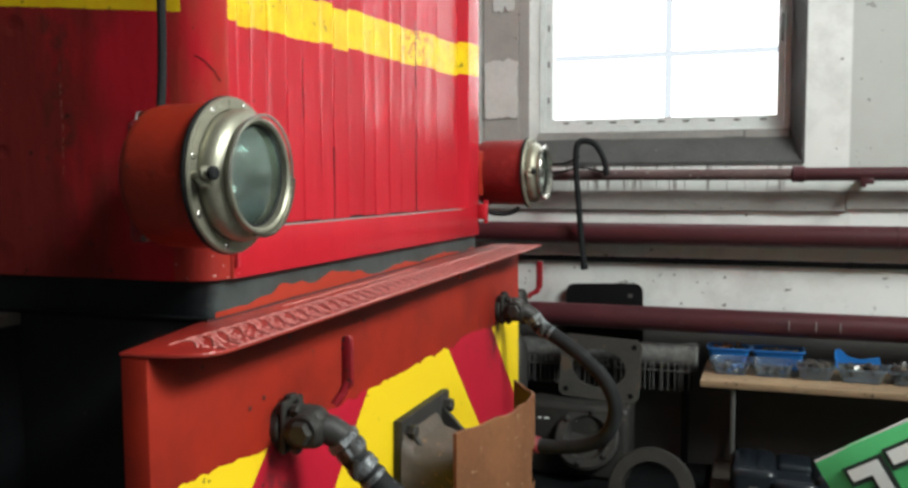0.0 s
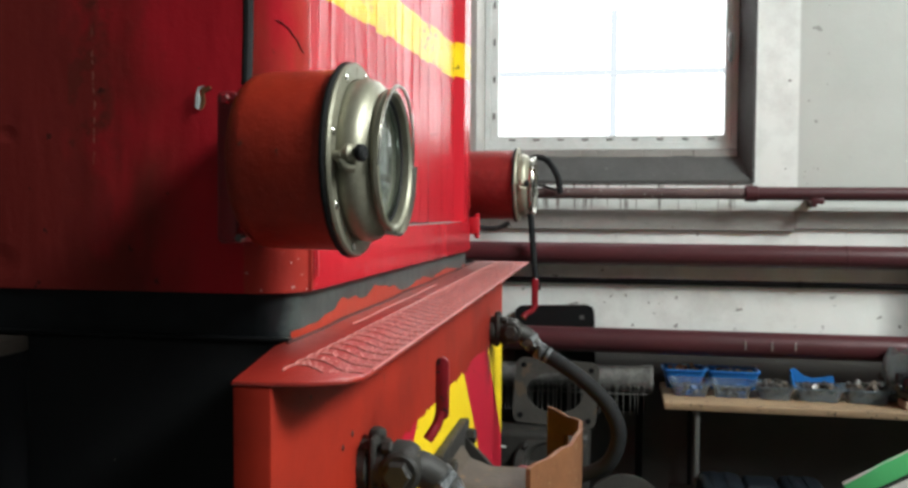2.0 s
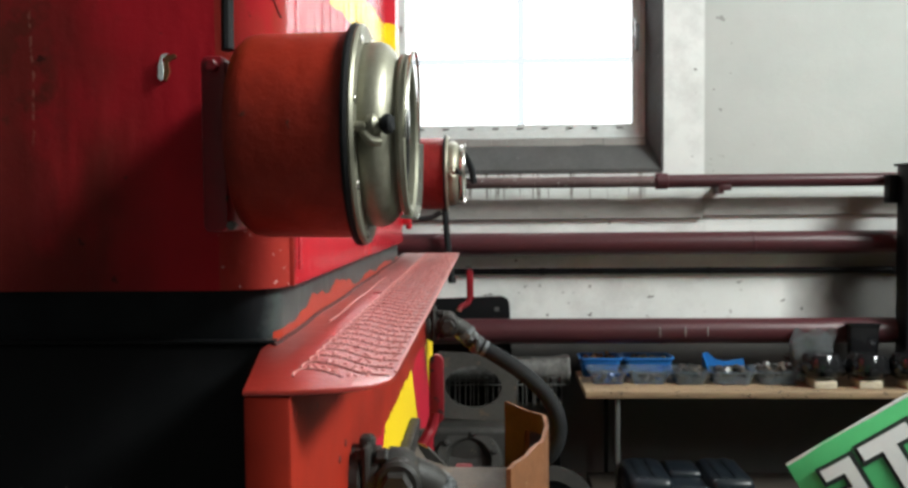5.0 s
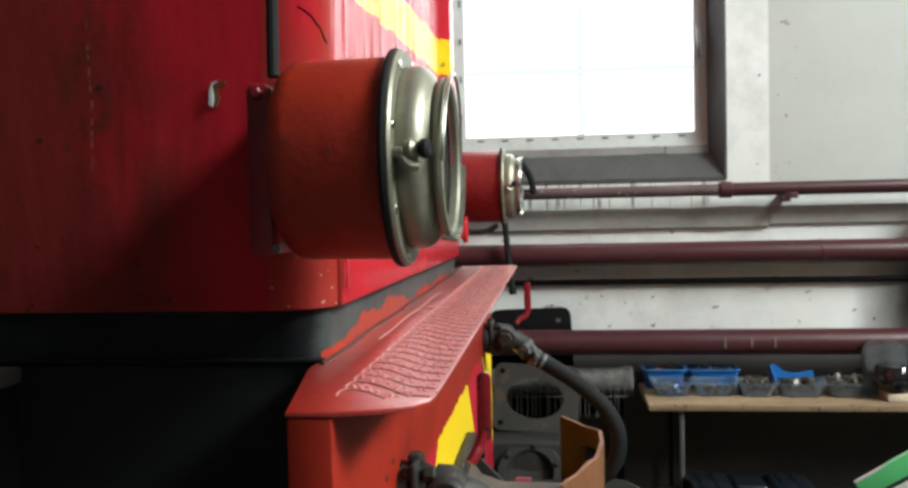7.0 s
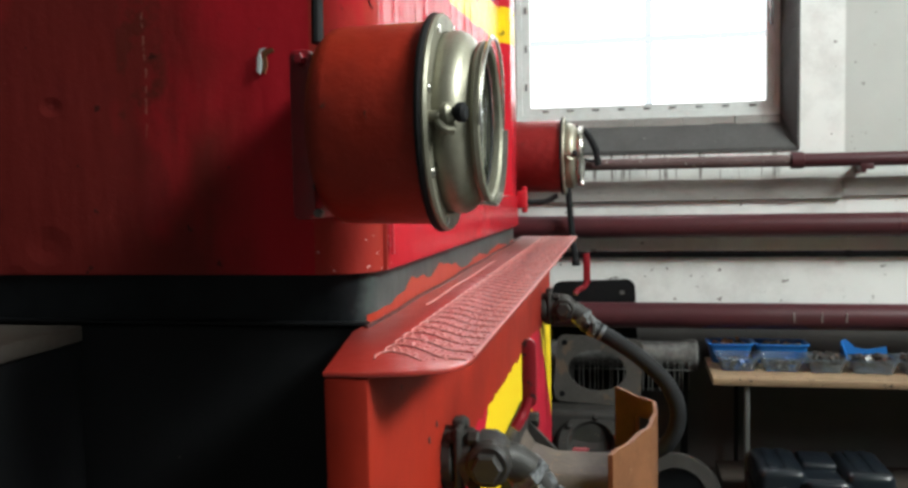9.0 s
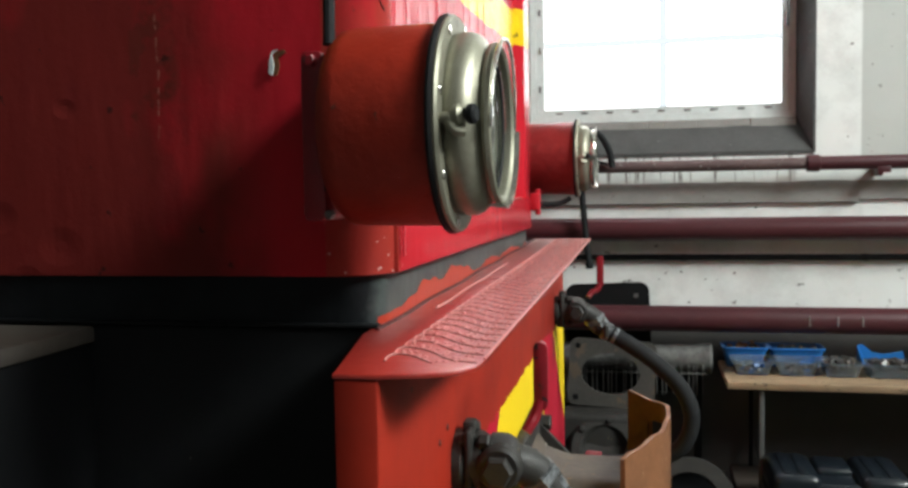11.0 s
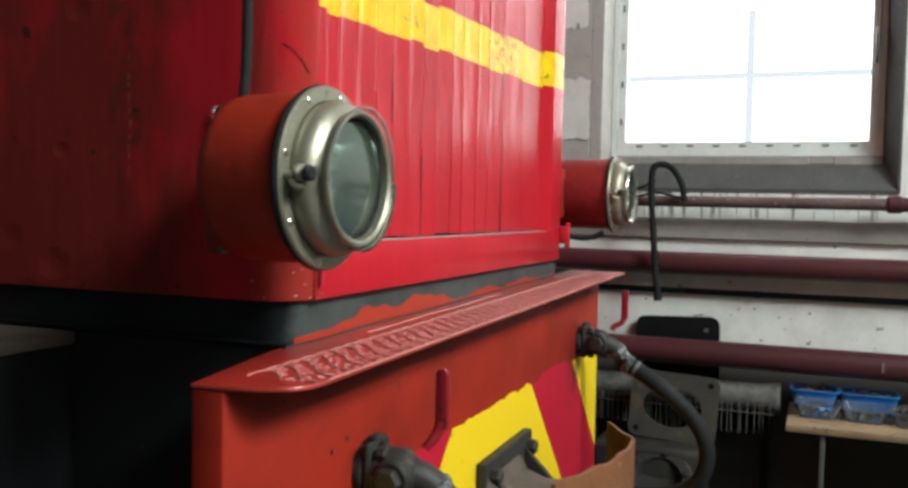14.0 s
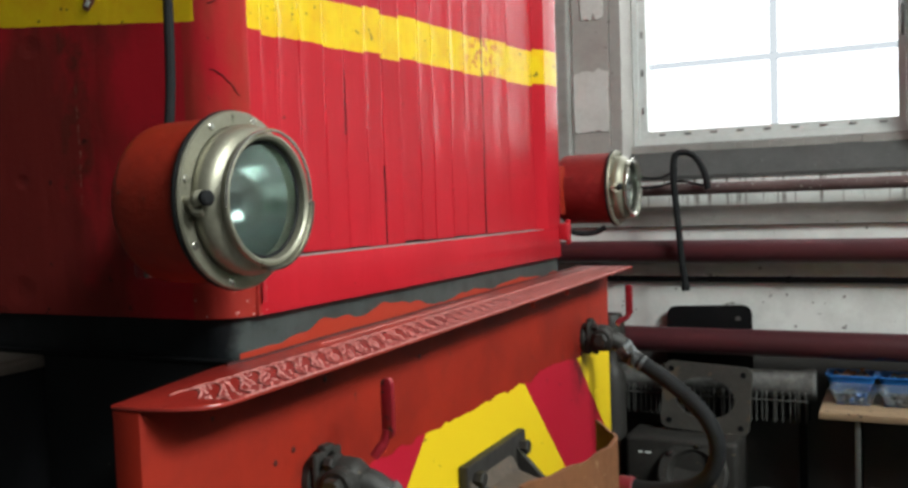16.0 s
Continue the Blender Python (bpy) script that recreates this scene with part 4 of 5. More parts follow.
    part("clamp_lug", lathe([(0, 0), (0.005, 0.0005), (0.0085, 0.004), (0.0085, 0.008), (0.005, 0.0115), (0, 0.012)], frame_of((0.1020, cy - 0.0735, cz + 0.001), (0.1140, cy - 0.0755, cz + 0.002)), 14), M_RIM, can)
    part("clamp_arm", sweep([(0.100, cy - 0.0775, cz - 0.001), (0.106, cy - 0.079, cz - 0.009), (0.113, cy - 0.076, cz - 0.010)], 0.0038, 8, 4), M_RIM, can)
    part("clamp_knob", rod((0.1145, cy - 0.0765, cz + 0.002), (0.1225, cy - 0.0780, cz + 0.002), 0.0072, 14, edge=0.002), M_RUBBER, can, "black clamp knob")
    return can


lamp = headlamp(-0.133, 1.420, "round headlamp with orange-red can and nickel rim")
part("lamp_bracket", prism(rounded(-0.034, -0.014, 1.345, 1.482, 0.006, 3), "y", -0.150, HY0 + 0.002, bevel=0.003), M_HANDLE, lamp, "dark red bracket behind the lamp")
part("bracket_bolt", rod((-0.024, -0.148, 1.474), (-0.024, -0.156, 1.474), 0.005, 6, edge=0.001), M_HANDLE, lamp)
part("bracket_bolt", rod((-0.010, -0.148, 1.350), (-0.010, -0.157, 1.350), 0.004, 6, edge=0.001), M_STEEL, lamp)
far = headlamp(1.19, 1.437, "round headlamp with dented dull red can and nickel rim", 0.035, M_CHROME, M_DULLRED)
part("lamp_bracket", box(-0.045, -0.010, HY1 - 0.002, 1.125, 1.38, 1.49, 0.004), M_PRIMER, far)
part("lamp_cable", sweep([(-0.030, -0.088, 2.6), (-0.030, -0.088, 2.1), (-0.030, -0.088, 1.7), (-0.029, -0.090, 1.56), (-0.027, -0.098, 1.495)], 0.0054, 10), M_RUBBER, loco, "black rubber lamp cable")
part("paint_flake", prism([(-0.103, 1.480), (-0.099, 1.478), (-0.096, 1.486), (-0.097, 1.495), (-0.089, 1.499), (-0.091, 1.502), (-0.100, 1.500)], "y", HY0 - 0.002, HY0 + 0.001), M_RUSTY, loco)


def brake_cock(y, z, handle, side):
    """Angle cock on the beam: bolted flange, ribbed barrel, hexagon cap, elbow, and a red lever."""
    shrink = Matrix.Translation((0.05, y, z)) @ Matrix.Scale(0.82, 4) @ Matrix.Translation((-0.05, -y, -z))

    def small(name, bm, mat, parent, label=""):
        bmesh.ops.transform(bm, matrix=shrink, verts=bm.verts)
        return part(name, bm, mat, parent, label)

    c = small("brake_cock", rod((0.050, y, z), (0.066, y, z), 0.038, 24, edge=0.003), M_IRON, loco, "greasy black brake cock with crimson lever")
    small("barrel", lathe([(0, 0), (0.028, 0), (0.028, 0.008), (0.036, 0.011), (0.036, 0.022), (0.029, 0.025), (0.029, 0.030), (0.035, 0.033), (0.034, 0.052), (0.028, 0.062), (0.018, 0.068), (0, 0.069)], Matrix.Translation((0.064, y, z)) @ Matrix.Rotation(radians(90), 4, "Y"), 28), M_IRON, c)
    small("cap_ring", rod((0.110, y - 0.015, z + 0.002), (0.110, y - 0.040, z + 0.001), 0.027, 24, edge=0.004), M_IRON, c)
    small("hexagon_cap", rod((0.110, y - 0.038, z + 0.001), (0.110, y - 0.053, z), 0.019, 6, edge=0.003), M_IRON, c)
    for dz in (0.030, -0.030):
        for dx in (0.060, 0.084):
            small("bolt", rod((dx, y - 0.022, z + dz), (dx + 0.014, y - 0.022, z + dz), 0.010, 6, edge=0.002), M_IRON, c)
    small("lug", box(0.062, 0.078, y - 0.012, y + 0.012, z + 0.030, z + 0.050, 0.004), M_IRON, c)
    small("elbow", sweep([(0.105, y, z), (0.130, y + 0.012 * side, z - 0.006), (0.152, y + 0.022 * side, z - 0.024), (0.168, y + 0.026 * side, z - 0.048)], 0.0235, 16), M_IRON, c)
    small("nut", rod((0.146, y + 0.020 * side, z - 0.018), (0.156, y + 0.024 * side, z - 0.031), 0.029, 6, edge=0.003), M_GALV, c, "scuffed grey union nut")
    small("union", rod((0.157, y + 0.024 * side, z - 0.032), (0.168, y + 0.027 * side, z - 0.047), 0.0265, 6, edge=0.003), M_GALV, c)
    small("square_flange", box(0.068, 0.078, y - 0.036, y + 0.030, z - 0.040, z + 0.044, 0.005), M_IRON, c)
    hy = handle[1]
    part("spindle", sweep([(0.120, hy - 0.012, z + 0.026), (0.125, hy - 0.008, z + 0.034), (handle[0] - 0.005, hy - 0.003, z + 0.042), (handle[0] - 0.001, hy, z + 0.056)], 0.0058, 10), M_HANDLE, c)
    hx = handle[0]
    bm = prism(rounded(hx - 0.0072, hx + 0.0072, z + 0.046, handle[2], 0.007, 4), "y", hy - 0.004, hy + 0.004, bevel=0.001)
    part("lever", bm, M_HANDLE, c, "crimson painted flat lever")
    return c


near_cock = brake_cock(0.032, 1.098, (0.134, 0.061, 1.214), 1)
far_cock = brake_cock(1.040, 1.115, (0.144, 1.073, 1.228), 1)


def hose(points, r, parent):
    h = part("brake_hose", sweep(points, r, 16, 10), M_RUBBER, loco, "black rubber brake hose")
    a, b = Vector(points[0]), Vector(points[1])
    d = (b - a).normalized()
    part("hose_clamp", rod(a + d * 0.012, a + d * 0.030, r + 0.0025, 18, edge=0.002), M_GALV, h, "pale scuffed hose clamp")
    part("hose_clamp", rod(a + d * 0.036, a + d * 0.044, r + 0.0015, 18, edge=0.001), M_GALV, h)
    part("clamp_screw", rod(a + d * 0.02 + Vector((0, -r - 0.004, -0.01)), a + d * 0.02 + Vector((0, -r - 0.004, 0.014)), 0.005, 8), M_IRON, h)
    return h


hose([(0.144, 0.052, 1.060), (0.172, 0.062, 1.026), (0.225, 0.085, 0.965), (0.25, 0.10, 0.89), (0.245, 0.115, 0.81), (0.20, 0.13, 0.74), (0.14, 0.14, 0.70)], 0.018, near_cock)
hose([(0.140, 1.057, 1.080), (0.185, 1.055, 1.055), (0.255, 1.045, 1.010), (0.310, 1.04, 0.955), (0.330, 1.04, 0.895), (0.310, 1.045, 0.835), (0.255, 1.06, 0.800), (0.18, 1.075, 0.785), (0.14, 1.08, 0.785)], 0.0168, far_cock)
part("hose_plug", rod((0.145, 1.08, 0.785), (0.11, 1.085, 0.785), 0.021, 16, edge=0.003), M_REDTAPE, loco, "red taped hose end")
part("hose_hook", box(0.05, 0.13, 1.07, 1.09, 0.778, 0.792, 0.003), M_IRON, loco)

# drawgear: base plate, ribs, bolts, tapered shank and bent rusted head
plate = bpart("coupler_plate", box(0.0525, 0.070, 0.398, 0.640, 0.765, 1.000, 0.004), M_IRON, loco, "greasy cast coupler base plate")
for by in (0.425, 0.613):
    for bz in (0.79, 0.975):
        bpart("bolt", rod((0.069, by, bz), (0.086, by, bz), 0.013, 6, edge=0.002), M_IRON, plate)
for by in (0.43, 0.60):
    bpart("rib", prism([(0.069, 0.978), (0.069, 0.92), (0.125, 0.92)], "y", by - 0.006, by + 0.006), M_IRON, plate)
bm = bmesh.new()
rings = []
for x, hy, z0, z1 in ((0.069, 0.098, 0.780, 0.985), (0.085, 0.088, 0.792, 0.965), (0.12, 0.083, 0.80, 0.955), (0.236, 0.080, 0.805, 0.955)):
    rings.append([bm.verts.new((x, 0.495 + u, v)) for u, v in rounded(-hy, hy, z0, z1, 0.03, 4)])
for a, b in zip(rings, rings[1:]):
    for k in range(len(a)):
        bm.faces.new([a[k], a[(k + 1) % len(a)], b[(k + 1) % len(a)], b[k]])
part("shank", bm, M_BROWNIRON, loco, "oily box-shaped coupler shank")
HA, HB = Vector((0.213, 0.268, 0)), Vector((0.263, 0.605, 0))
bm = bmesh.new()
nrm = Vector(((HB - HA).y, -(HB - HA).x, 0)).normalized()
cols = []
for k in range(17):
    u = k / 16
    p = HA.lerp(HB, u) + nrm * 0.030 * min(1.0, 2.6 * u, 1.9 * (1 - u) + 0.25)
    p.x -= 0.055 * max(0.0, (u - 0.78) / 0.22)
    q = p - nrm * 0.006
    col = []
    for i in range(9):
        z = 0.80 + (1.035 + 0.010 * u + 0.002 * math.sin(k * 1.7) - 0.80) * i / 8
        col.append((bm.verts.new((p.x, p.y, z)), bm.verts.new((q.x, q.y, z))))
    cols.append(col)
for k in range(16):
    for i in range(8):
        if (k in (12, 13) and i in (3, 4, 5, 6)) or (k == 11 and i in (3, 4)):
            continue
        for s in (0, 1):
            f = bm.faces.new([cols[k][i][s], cols[k + 1][i][s], cols[k + 1][i + 1][s], cols[k][i + 1][s]])
            f.material_index = s
    for i in (0, 8):
        bm.faces.new([cols[k][i][0], cols[k + 1][i][0], cols[k + 1][i][1], cols[k][i][1]])
for i in range(8):
    for k in (0, 16):
        bm.faces.new([cols[k][i][0], cols[k][i + 1][0], cols[k][i + 1][1], cols[k][i][1]])
head = part("coupler_head", bm, M_RUSTY, loco, "bent rust-brown steel bumper plate with torn hole")
# inner side gets its shade from this darker rust
head.data.materials.append(M_SHADERUST)

# ---- things along the window wall ----
def tray(x0, x1, y0, y1, z0, z1, mat, label, category="tray", group="trays on the bench", taper=0.012, wall=0.003):
    """Open tray with sloping sides, a rolled rim and a thick floor."""
    t = thing("parts_tray", (0.5 * (x0 + x1), 0.5 * (y0 + y1), z0), label, category, group)
    bm = bmesh.new()
    rings = []
    for d, z in ((taper, z0), (0.0, z1), (wall, z1), (taper + wall, z0 + 0.004)):
        rings.append([bm.verts.new((u, v, z)) for u, v in rounded(x0 + d, x1 - d, y0 + d, y1 - d, 0.014, 3)])
    for a, b in zip(rings, rings[1:]):
        for k in range(len(a)):
            bm.faces.new([a[k], a[(k + 1) % len(a)], b[(k + 1) % len(a)], b[k]])
    bm.faces.new(rings[0][::-1]), bm.faces.new(rings[-1])
    part("tub", bm, mat, t)
    part("rim", holed(rounded(x0 - 0.004, x1 + 0.004, y0 - 0.004, y1 + 0.004, 0.016, 3), rounded(x0 + 0.001, x1 - 0.001, y0 + 0.001, y1 - 0.001, 0.013, 3), "z", z1 - 0.004, z1 + 0.001), mat, t)
    return t


def scraps(x0, x1, y0, y1, z, count, mats, label):
    """Loose nuts, bolts and offcuts heaped in a tray."""
    bms = [bmesh.new() for _ in mats]
    for _ in range(count):
        p = Vector((random.uniform(x0, x1), random.uniform(y0, y1), z + random.uniform(0.003, 0.020)))
        d = Vector((random.uniform(-1, 1), random.uniform(-1, 1), random.uniform(-0.4, 0.4))).normalized()
        r = random.uniform(0.004, 0.011)
        rod(p, p + d * random.uniform(0.006, 0.022), r, random.choice((6, 6, 8)), bm=random.choice(bms))
    for b, m in zip(bms, mats):
        if len(b.verts):
            tagged(part("small_parts", b, m, None, label), label, "hardware", "", "stuff")
        else:
            b.free()


bench = thing("workbench", (1.7, 1.95, 0.0), "worn plywood bench top on thin steel legs, cluttered", "workbench")
part("bench_top", box(0.466, 3.1, 1.822, 2.165, 0.788, 0.808, 0.003), M_WOOD, bench, "worn bare plywood bench top")
for lx in (0.563, 1.75, 3.0):
    for ly in (1.845, 2.12):
        part("leg", box(lx - 0.007, lx + 0.007, ly - 0.007, ly + 0.007, 0.0, 0.788, 0.002), M_STEEL if ly < 2 else M_BLACK, bench)
part("lower_shelf", box(0.50, 3.05, 1.62, 2.12, 0.46, 0.48, 0.002), M_DARKWOOD, bench)
for lx in (0.53, 3.02):
    part("shelf_leg", box(lx - 0.012, lx + 0.012, 1.64, 1.66, 0.0, 0.46, 0.002), M_STEEL, bench)

tray(0.473, 0.605, 2.048, 2.150, 0.809, 0.870, M_BLUE, "blue plastic tray full of small rusty parts")
tray(0.613, 0.77, 2.048, 2.150, 0.809, 0.870, M_BLUE, "blue plastic tray with dark small parts")
scraps(0.501, 0.581, 2.072, 2.128, 0.847, 60, (M_RUSTY, M_IRON), "small rusty nuts and bolts in a tray")
scraps(0.639, 0.746, 2.072, 2.128, 0.843, 60, (M_IRON, M_BROWNIRON), "small dark parts in a tray")
tray(0.49, 0.608, 1.925, 2.040, 0.809, 0.850, M_CLEAR, "clear plastic food box used for small parts", "box")
tray(0.615, 0.735, 1.925, 2.040, 0.809, 0.850, M_CLEAR, "clear plastic food box used for small parts", "box")
part_mats = (M_IRON, M_STEEL, M_BROWNIRON)
scraps(0.517, 0.586, 1.957, 2.013, 0.813, 22, (M_BLUE, M_STEEL), "blue and steel fittings in a clear box")
scraps(0.645, 0.714, 1.957, 2.013, 0.813, 22, (M_BLUE, M_STEEL), "blue and steel fittings in a clear box")
tray(0.745, 0.852, 1.915, 2.035, 0.809, 0.850, M_CLEAR, "low clear plastic box heaped with metal parts", "box")
scraps(0.767, 0.831, 1.947, 2.013, 0.832, 55, part_mats, "greasy metal parts heaped in a clear box")
tb = tray(0.862, 0.993, 1.915, 2.040, 0.809, 0.850, M_CLEAR, "clear plastic box with a blue scoop standing in it", "box")
part("sloping_back", prism([(0.866, 0.848), (0.99, 0.848), (0.985, 0.872), (0.965, 0.868), (0.93, 0.862), (0.90, 0.868), (0.872, 0.892), (0.859, 0.888)], "y", 2.032, 2.037), M_BLUE, tb)
part("sloping_side", prism([(1.95, 0.848), (2.035, 0.848), (2.035, 0.888)], "x", 0.857, 0.861), M_BLUE, tb)
scraps(0.89, 0.969, 1.947, 2.013, 0.832, 50, part_mats, "steel fittings heaped in a clear box")
tray(1.004, 1.132, 1.915, 2.040, 0.809, 0.850, M_CLEAR, "low clear plastic box heaped with metal parts", "box")
scraps(1.028, 1.108, 1.947, 2.013, 0.832, 55, part_mats, "greasy metal parts heaped in a clear box")


def canister(x, y, s, lean):
    """Glossy black moulded bowl on a wood offcut."""
    t = thing("filter_bowl", (x, y, 0.831), "glossy black rounded filter bowl on a wooden offcut", "filter", "filter bowls on the bench")
    M = Matrix.Translation((x, y, 0.831)) @ Matrix.Rotation(radians(lean), 4, "Y")
    part("bowl", lathe([(0, 0), (0.030 * s, 0), (0.046 * s, 0.012), (0.052 * s, 0.034), (0.050 * s, 0.058), (0.040 * s, 0.076), (0, 0.082)], M, 24), M_GLOSSBLACK, t)
    part("collar", lathe([(0.050 * s, 0.027), (0.057 * s, 0.029), (0.057 * s, 0.036), (0.050 * s, 0.038)], M, 24, closed=True), M_GLOSSBLACK, t)
    part("spout", rod(M @ Vector((-0.03, -0.02, 0.045)), M @ Vector((-0.062, -0.045, 0.040)), 0.012, 12, edge=0.002), M_GLOSSBLACK, t)
    w = thing("wood_offcut", (x, y - 0.01, 0.8085), "pale split wooden offcut", "wood")
    part("block", box(x - 0.035, x + 0.032, y - 0.05, y + 0.03, 0.8085, 0.831, 0.002), M_PALEWOOD, w)


canister(1.185, 1.915, 1.22, 0)
canister(1.318, 1.915, 1.22, 5)
canister(1.452, 1.905, 1.22, -4)
canister(1.58, 1.915, 0.95, 3)
bag = thing("plastic_bag", (1.19, 2.0, 0.809), "crumpled clear plastic bag standing on the bench", "bag")
bm = bmesh.new()
rings = []
for j in range(10):
    h = j / 9
    slim = 0.026 * (1 - 0.75 * h) + 0.004
    ring = []
    for k in range(28):
        a = 2 * math.pi * k / 28
        fold = 1 + 0.22 * math.sin(5 * a + 3 * h) * (0.3 + h) + random.uniform(-0.10, 0.10)
        ring.append(bm.verts.new((1.192 + 0.074 * math.cos(a) * (1 - 0.12 * h) + 0.010 * h * math.sin(7 * h), 2.0 + slim * math.sin(a) * fold,
                                  0.8095 + 0.150 * h + (0.014 * math.sin(3 * a) * h * h))))
    rings.append(ring)
for p, q in zip(rings, rings[1:]):
    for k in range(28):
        bm.faces.new([p[k], p[(k + 1) % 28], q[(k + 1) % 28], q[k]])
bm.faces.new(rings[0][::-1])
part("film", bm, M_BAG, bag)
scraps(1.133, 1.252, 2.072, 2.078, 0.86, 40, (M_GLOSSBLACK, M_IRON), "black fittings in a clear bag")
scraps(1.298, 1.642, 2.062, 2.098, 0.812, 70, (M_GLOSSBLACK, M_IRON), "black oily fittings at the back of the bench")

tray(1.292, 1.395, 1.984, 2.016, 0.809, 0.985, M_GLOSSBLACK, "tall narrow black plastic tub", "tub")
tray(1.52, 1.68, 1.984, 2.016, 0.809, 0.96, M_GLOSSBLACK, "tall narrow black plastic tub", "tub")

# black post added at the end of the seen wall, standing in for shade
st = thing("added_post", (1.47, 2.0, 0), "black post added where the wall's end falls into shade", "stand")
part("upright", box(1.462, 1.532, 1.965, 2.045, 0.0, 1.475, 0.004), M_BLACK, st)
part("cap", box(1.455, 1.539, 1.958, 2.052, 1.475, 1.483, 0.002), M_BLACK, st)
part("clamp", box(1.434, 1.462, 2.03, 2.075, 1.36, 1.45, 0.004), M_BLACK, st)

# tool case on the lower shelf
case = thing("tool_case", (0.76, 1.72, 0.48), "closed slate-grey plastic tool case with ribbed lid", "tool case")
part("base", box(0.560, 0.918, 1.63, 1.86, 0.4805, 0.540, 0.014, segs=3), M_CASE, case)
part("lid", box(0.563, 0.915, 1.632, 1.858, 0.541, 0.582, 0.012, segs=3), M_CASE, case)
for a, b in ((0.566, 0.690), (0.788, 0.912)):
    pad = part("lid_pad", box(a, b, 1.622, 1.850, 0.500, 0.606, 0.022, segs=4), M_CASE, case, "rounded ribbed lid pad")
    for u in (0.33, 0.66):
        part("rib", box(a + (b - a) * u - 0.012, a + (b - a) * u + 0.012, 1.640, 1.830, 0.600, 0.6095, 0.003), M_CASE, pad)
part("handle", sweep([(0.682, 1.632, 0.565), (0.696, 1.604, 0.575), (0.740, 1.598, 0.576), (0.782, 1.604, 0.575), (0.794, 1.632, 0.565)], 0.011, 10), M_CASE, case)
part("lid_bridge", box(0.692, 0.786, 1.72, 1.85, 0.56, 0.600, 0.012, segs=3), M_CASE, case)
for u in (0.615, 0.840):
    part("latch", box(u, u + 0.026, 1.615, 1.625, 0.525, 0.560, 0.003), M_STEEL, case)

# heater: a dusty tube with a comb of upright fins and a tie rod below it
fin = thing("finned_heater", (0.08, 2.09, 0.73), "dusty heater tube with a comb of thin fins along the wall", "heater")
part("core", lathe([(0, 0), (0.040, 0), (0.042, 0.006), (0.042, 1.24), (0.047, 1.26), (0.049, 1.285), (0.044, 1.292), (0, 1.292)], frame_of((-0.85, 2.10, 0.826), (0.47, 2.10, 0.826)), 24), M_DUSTTUBE, fin, "dusty grey tube")
me = bpy.data.meshes.new("fin")
one = prism([(2.048, 0.716), (2.130, 0.716), (2.130, 0.775), (2.075, 0.792), (2.052, 0.812), (2.046, 0.806)], "x", -0.0013, 0.0013)
one.to_mesh(me)
one.free()
me.materials.append(M_FIN)
for k in range(82):
    f = new("fin", me)
    f.matrix_world = Matrix.Translation((-0.845 + k * 0.0155, 0, 0)) @ Matrix.Rotation(radians(random.uniform(-0.15, 0.15)), 4, "Z")
    f.parent = fin
    f.matrix_parent_inverse = PLACES[fin.name].inverted()
part("tie_rod", rod((-0.85, 2.044, 0.785), (0.425, 2.044, 0.785), 0.0022, 8), M_FIN, fin)
part("backing", box(-0.85, 0.42, 2.131, 2.140, 0.71, 0.80), M_BLACK, fin)
for u in (-0.7, 0.40):
    part("foot", box(u - 0.012, u + 0.012, 2.10, 2.129, 0.4505, 0.79, 0.002), M_BLACK, fin)

# rack with scrap castings
rack = thing("scrap_rack", (0.0, 1.9, 0), "low dark steel rack holding scrap castings", "rack")
part("shelf", box(-0.9, 0.49, 1.45, 2.15, 0.43, 0.45, 0.003), M_BLACK, rack)
for u in (-0.88, 0.47):
    for v in (1.47, 2.13):
        part("leg", box(u - 0.015, u + 0.015, v - 0.015, v + 0.015, 0.0, 0.43, 0.002), M_BLACK, rack)

cast = thing("pump_casting", (0.1, 1.86, 0.45), "greasy brown-black pump casting with round mouth", "casting")
part("block", box(-0.095, 0.245, 1.86, 2.02, 0.4505, 0.690, 0.018, segs=3), M_IRON, cast)
R = Matrix.Translation((0.115, 1.85, 0.585)) @ Matrix.Rotation(radians(62), 4, "X")
part("mouth", lathe([(0.055, -0.02), (0.098, -0.02), (0.104, 0.0), (0.104, 0.022), (0.096, 0.030), (0.072, 0.030), (0.064, 0.022), (0.060, 0.0)], R, 40, closed=True), M_IRON, cast)
part("throat", lathe([(0, -0.03), (0.062, -0.03), (0.062, 0.0), (0, -0.005)], R, 32), M_IRON, cast)
for k in range(6):
    a = radians(60 * k + 20)
    p = R @ Vector((0.085 * math.cos(a), 0.085 * math.sin(a), 0.028))
    q = R @ Vector((0.085 * math.cos(a), 0.085 * math.sin(a), 0.040))
    part("bolt", rod(p, q, 0.009, 6, edge=0.002), M_IRON, cast)

for u, w in ((-0.05, 0.012), (-0.030, 0.018)):
    part("chalk_mark", box(u, u + w, 1.8585, 1.8605, 0.638, 0.644), M_WHITEPRINT, cast)

fl = thing("square_flange", (0.13, 1.99, 0.69), "square rust-edged iron flange plate with a round hole, propped upright", "flange")
L = Matrix.Translation((0.128, 1.965, 0.691)) @ Matrix.Rotation(radians(-6), 4, "X") @ Matrix.Rotation(radians(3), 4, "Y")
out = rounded(-0.133, 0.133, 0.0, 0.208, 0.026, 6)
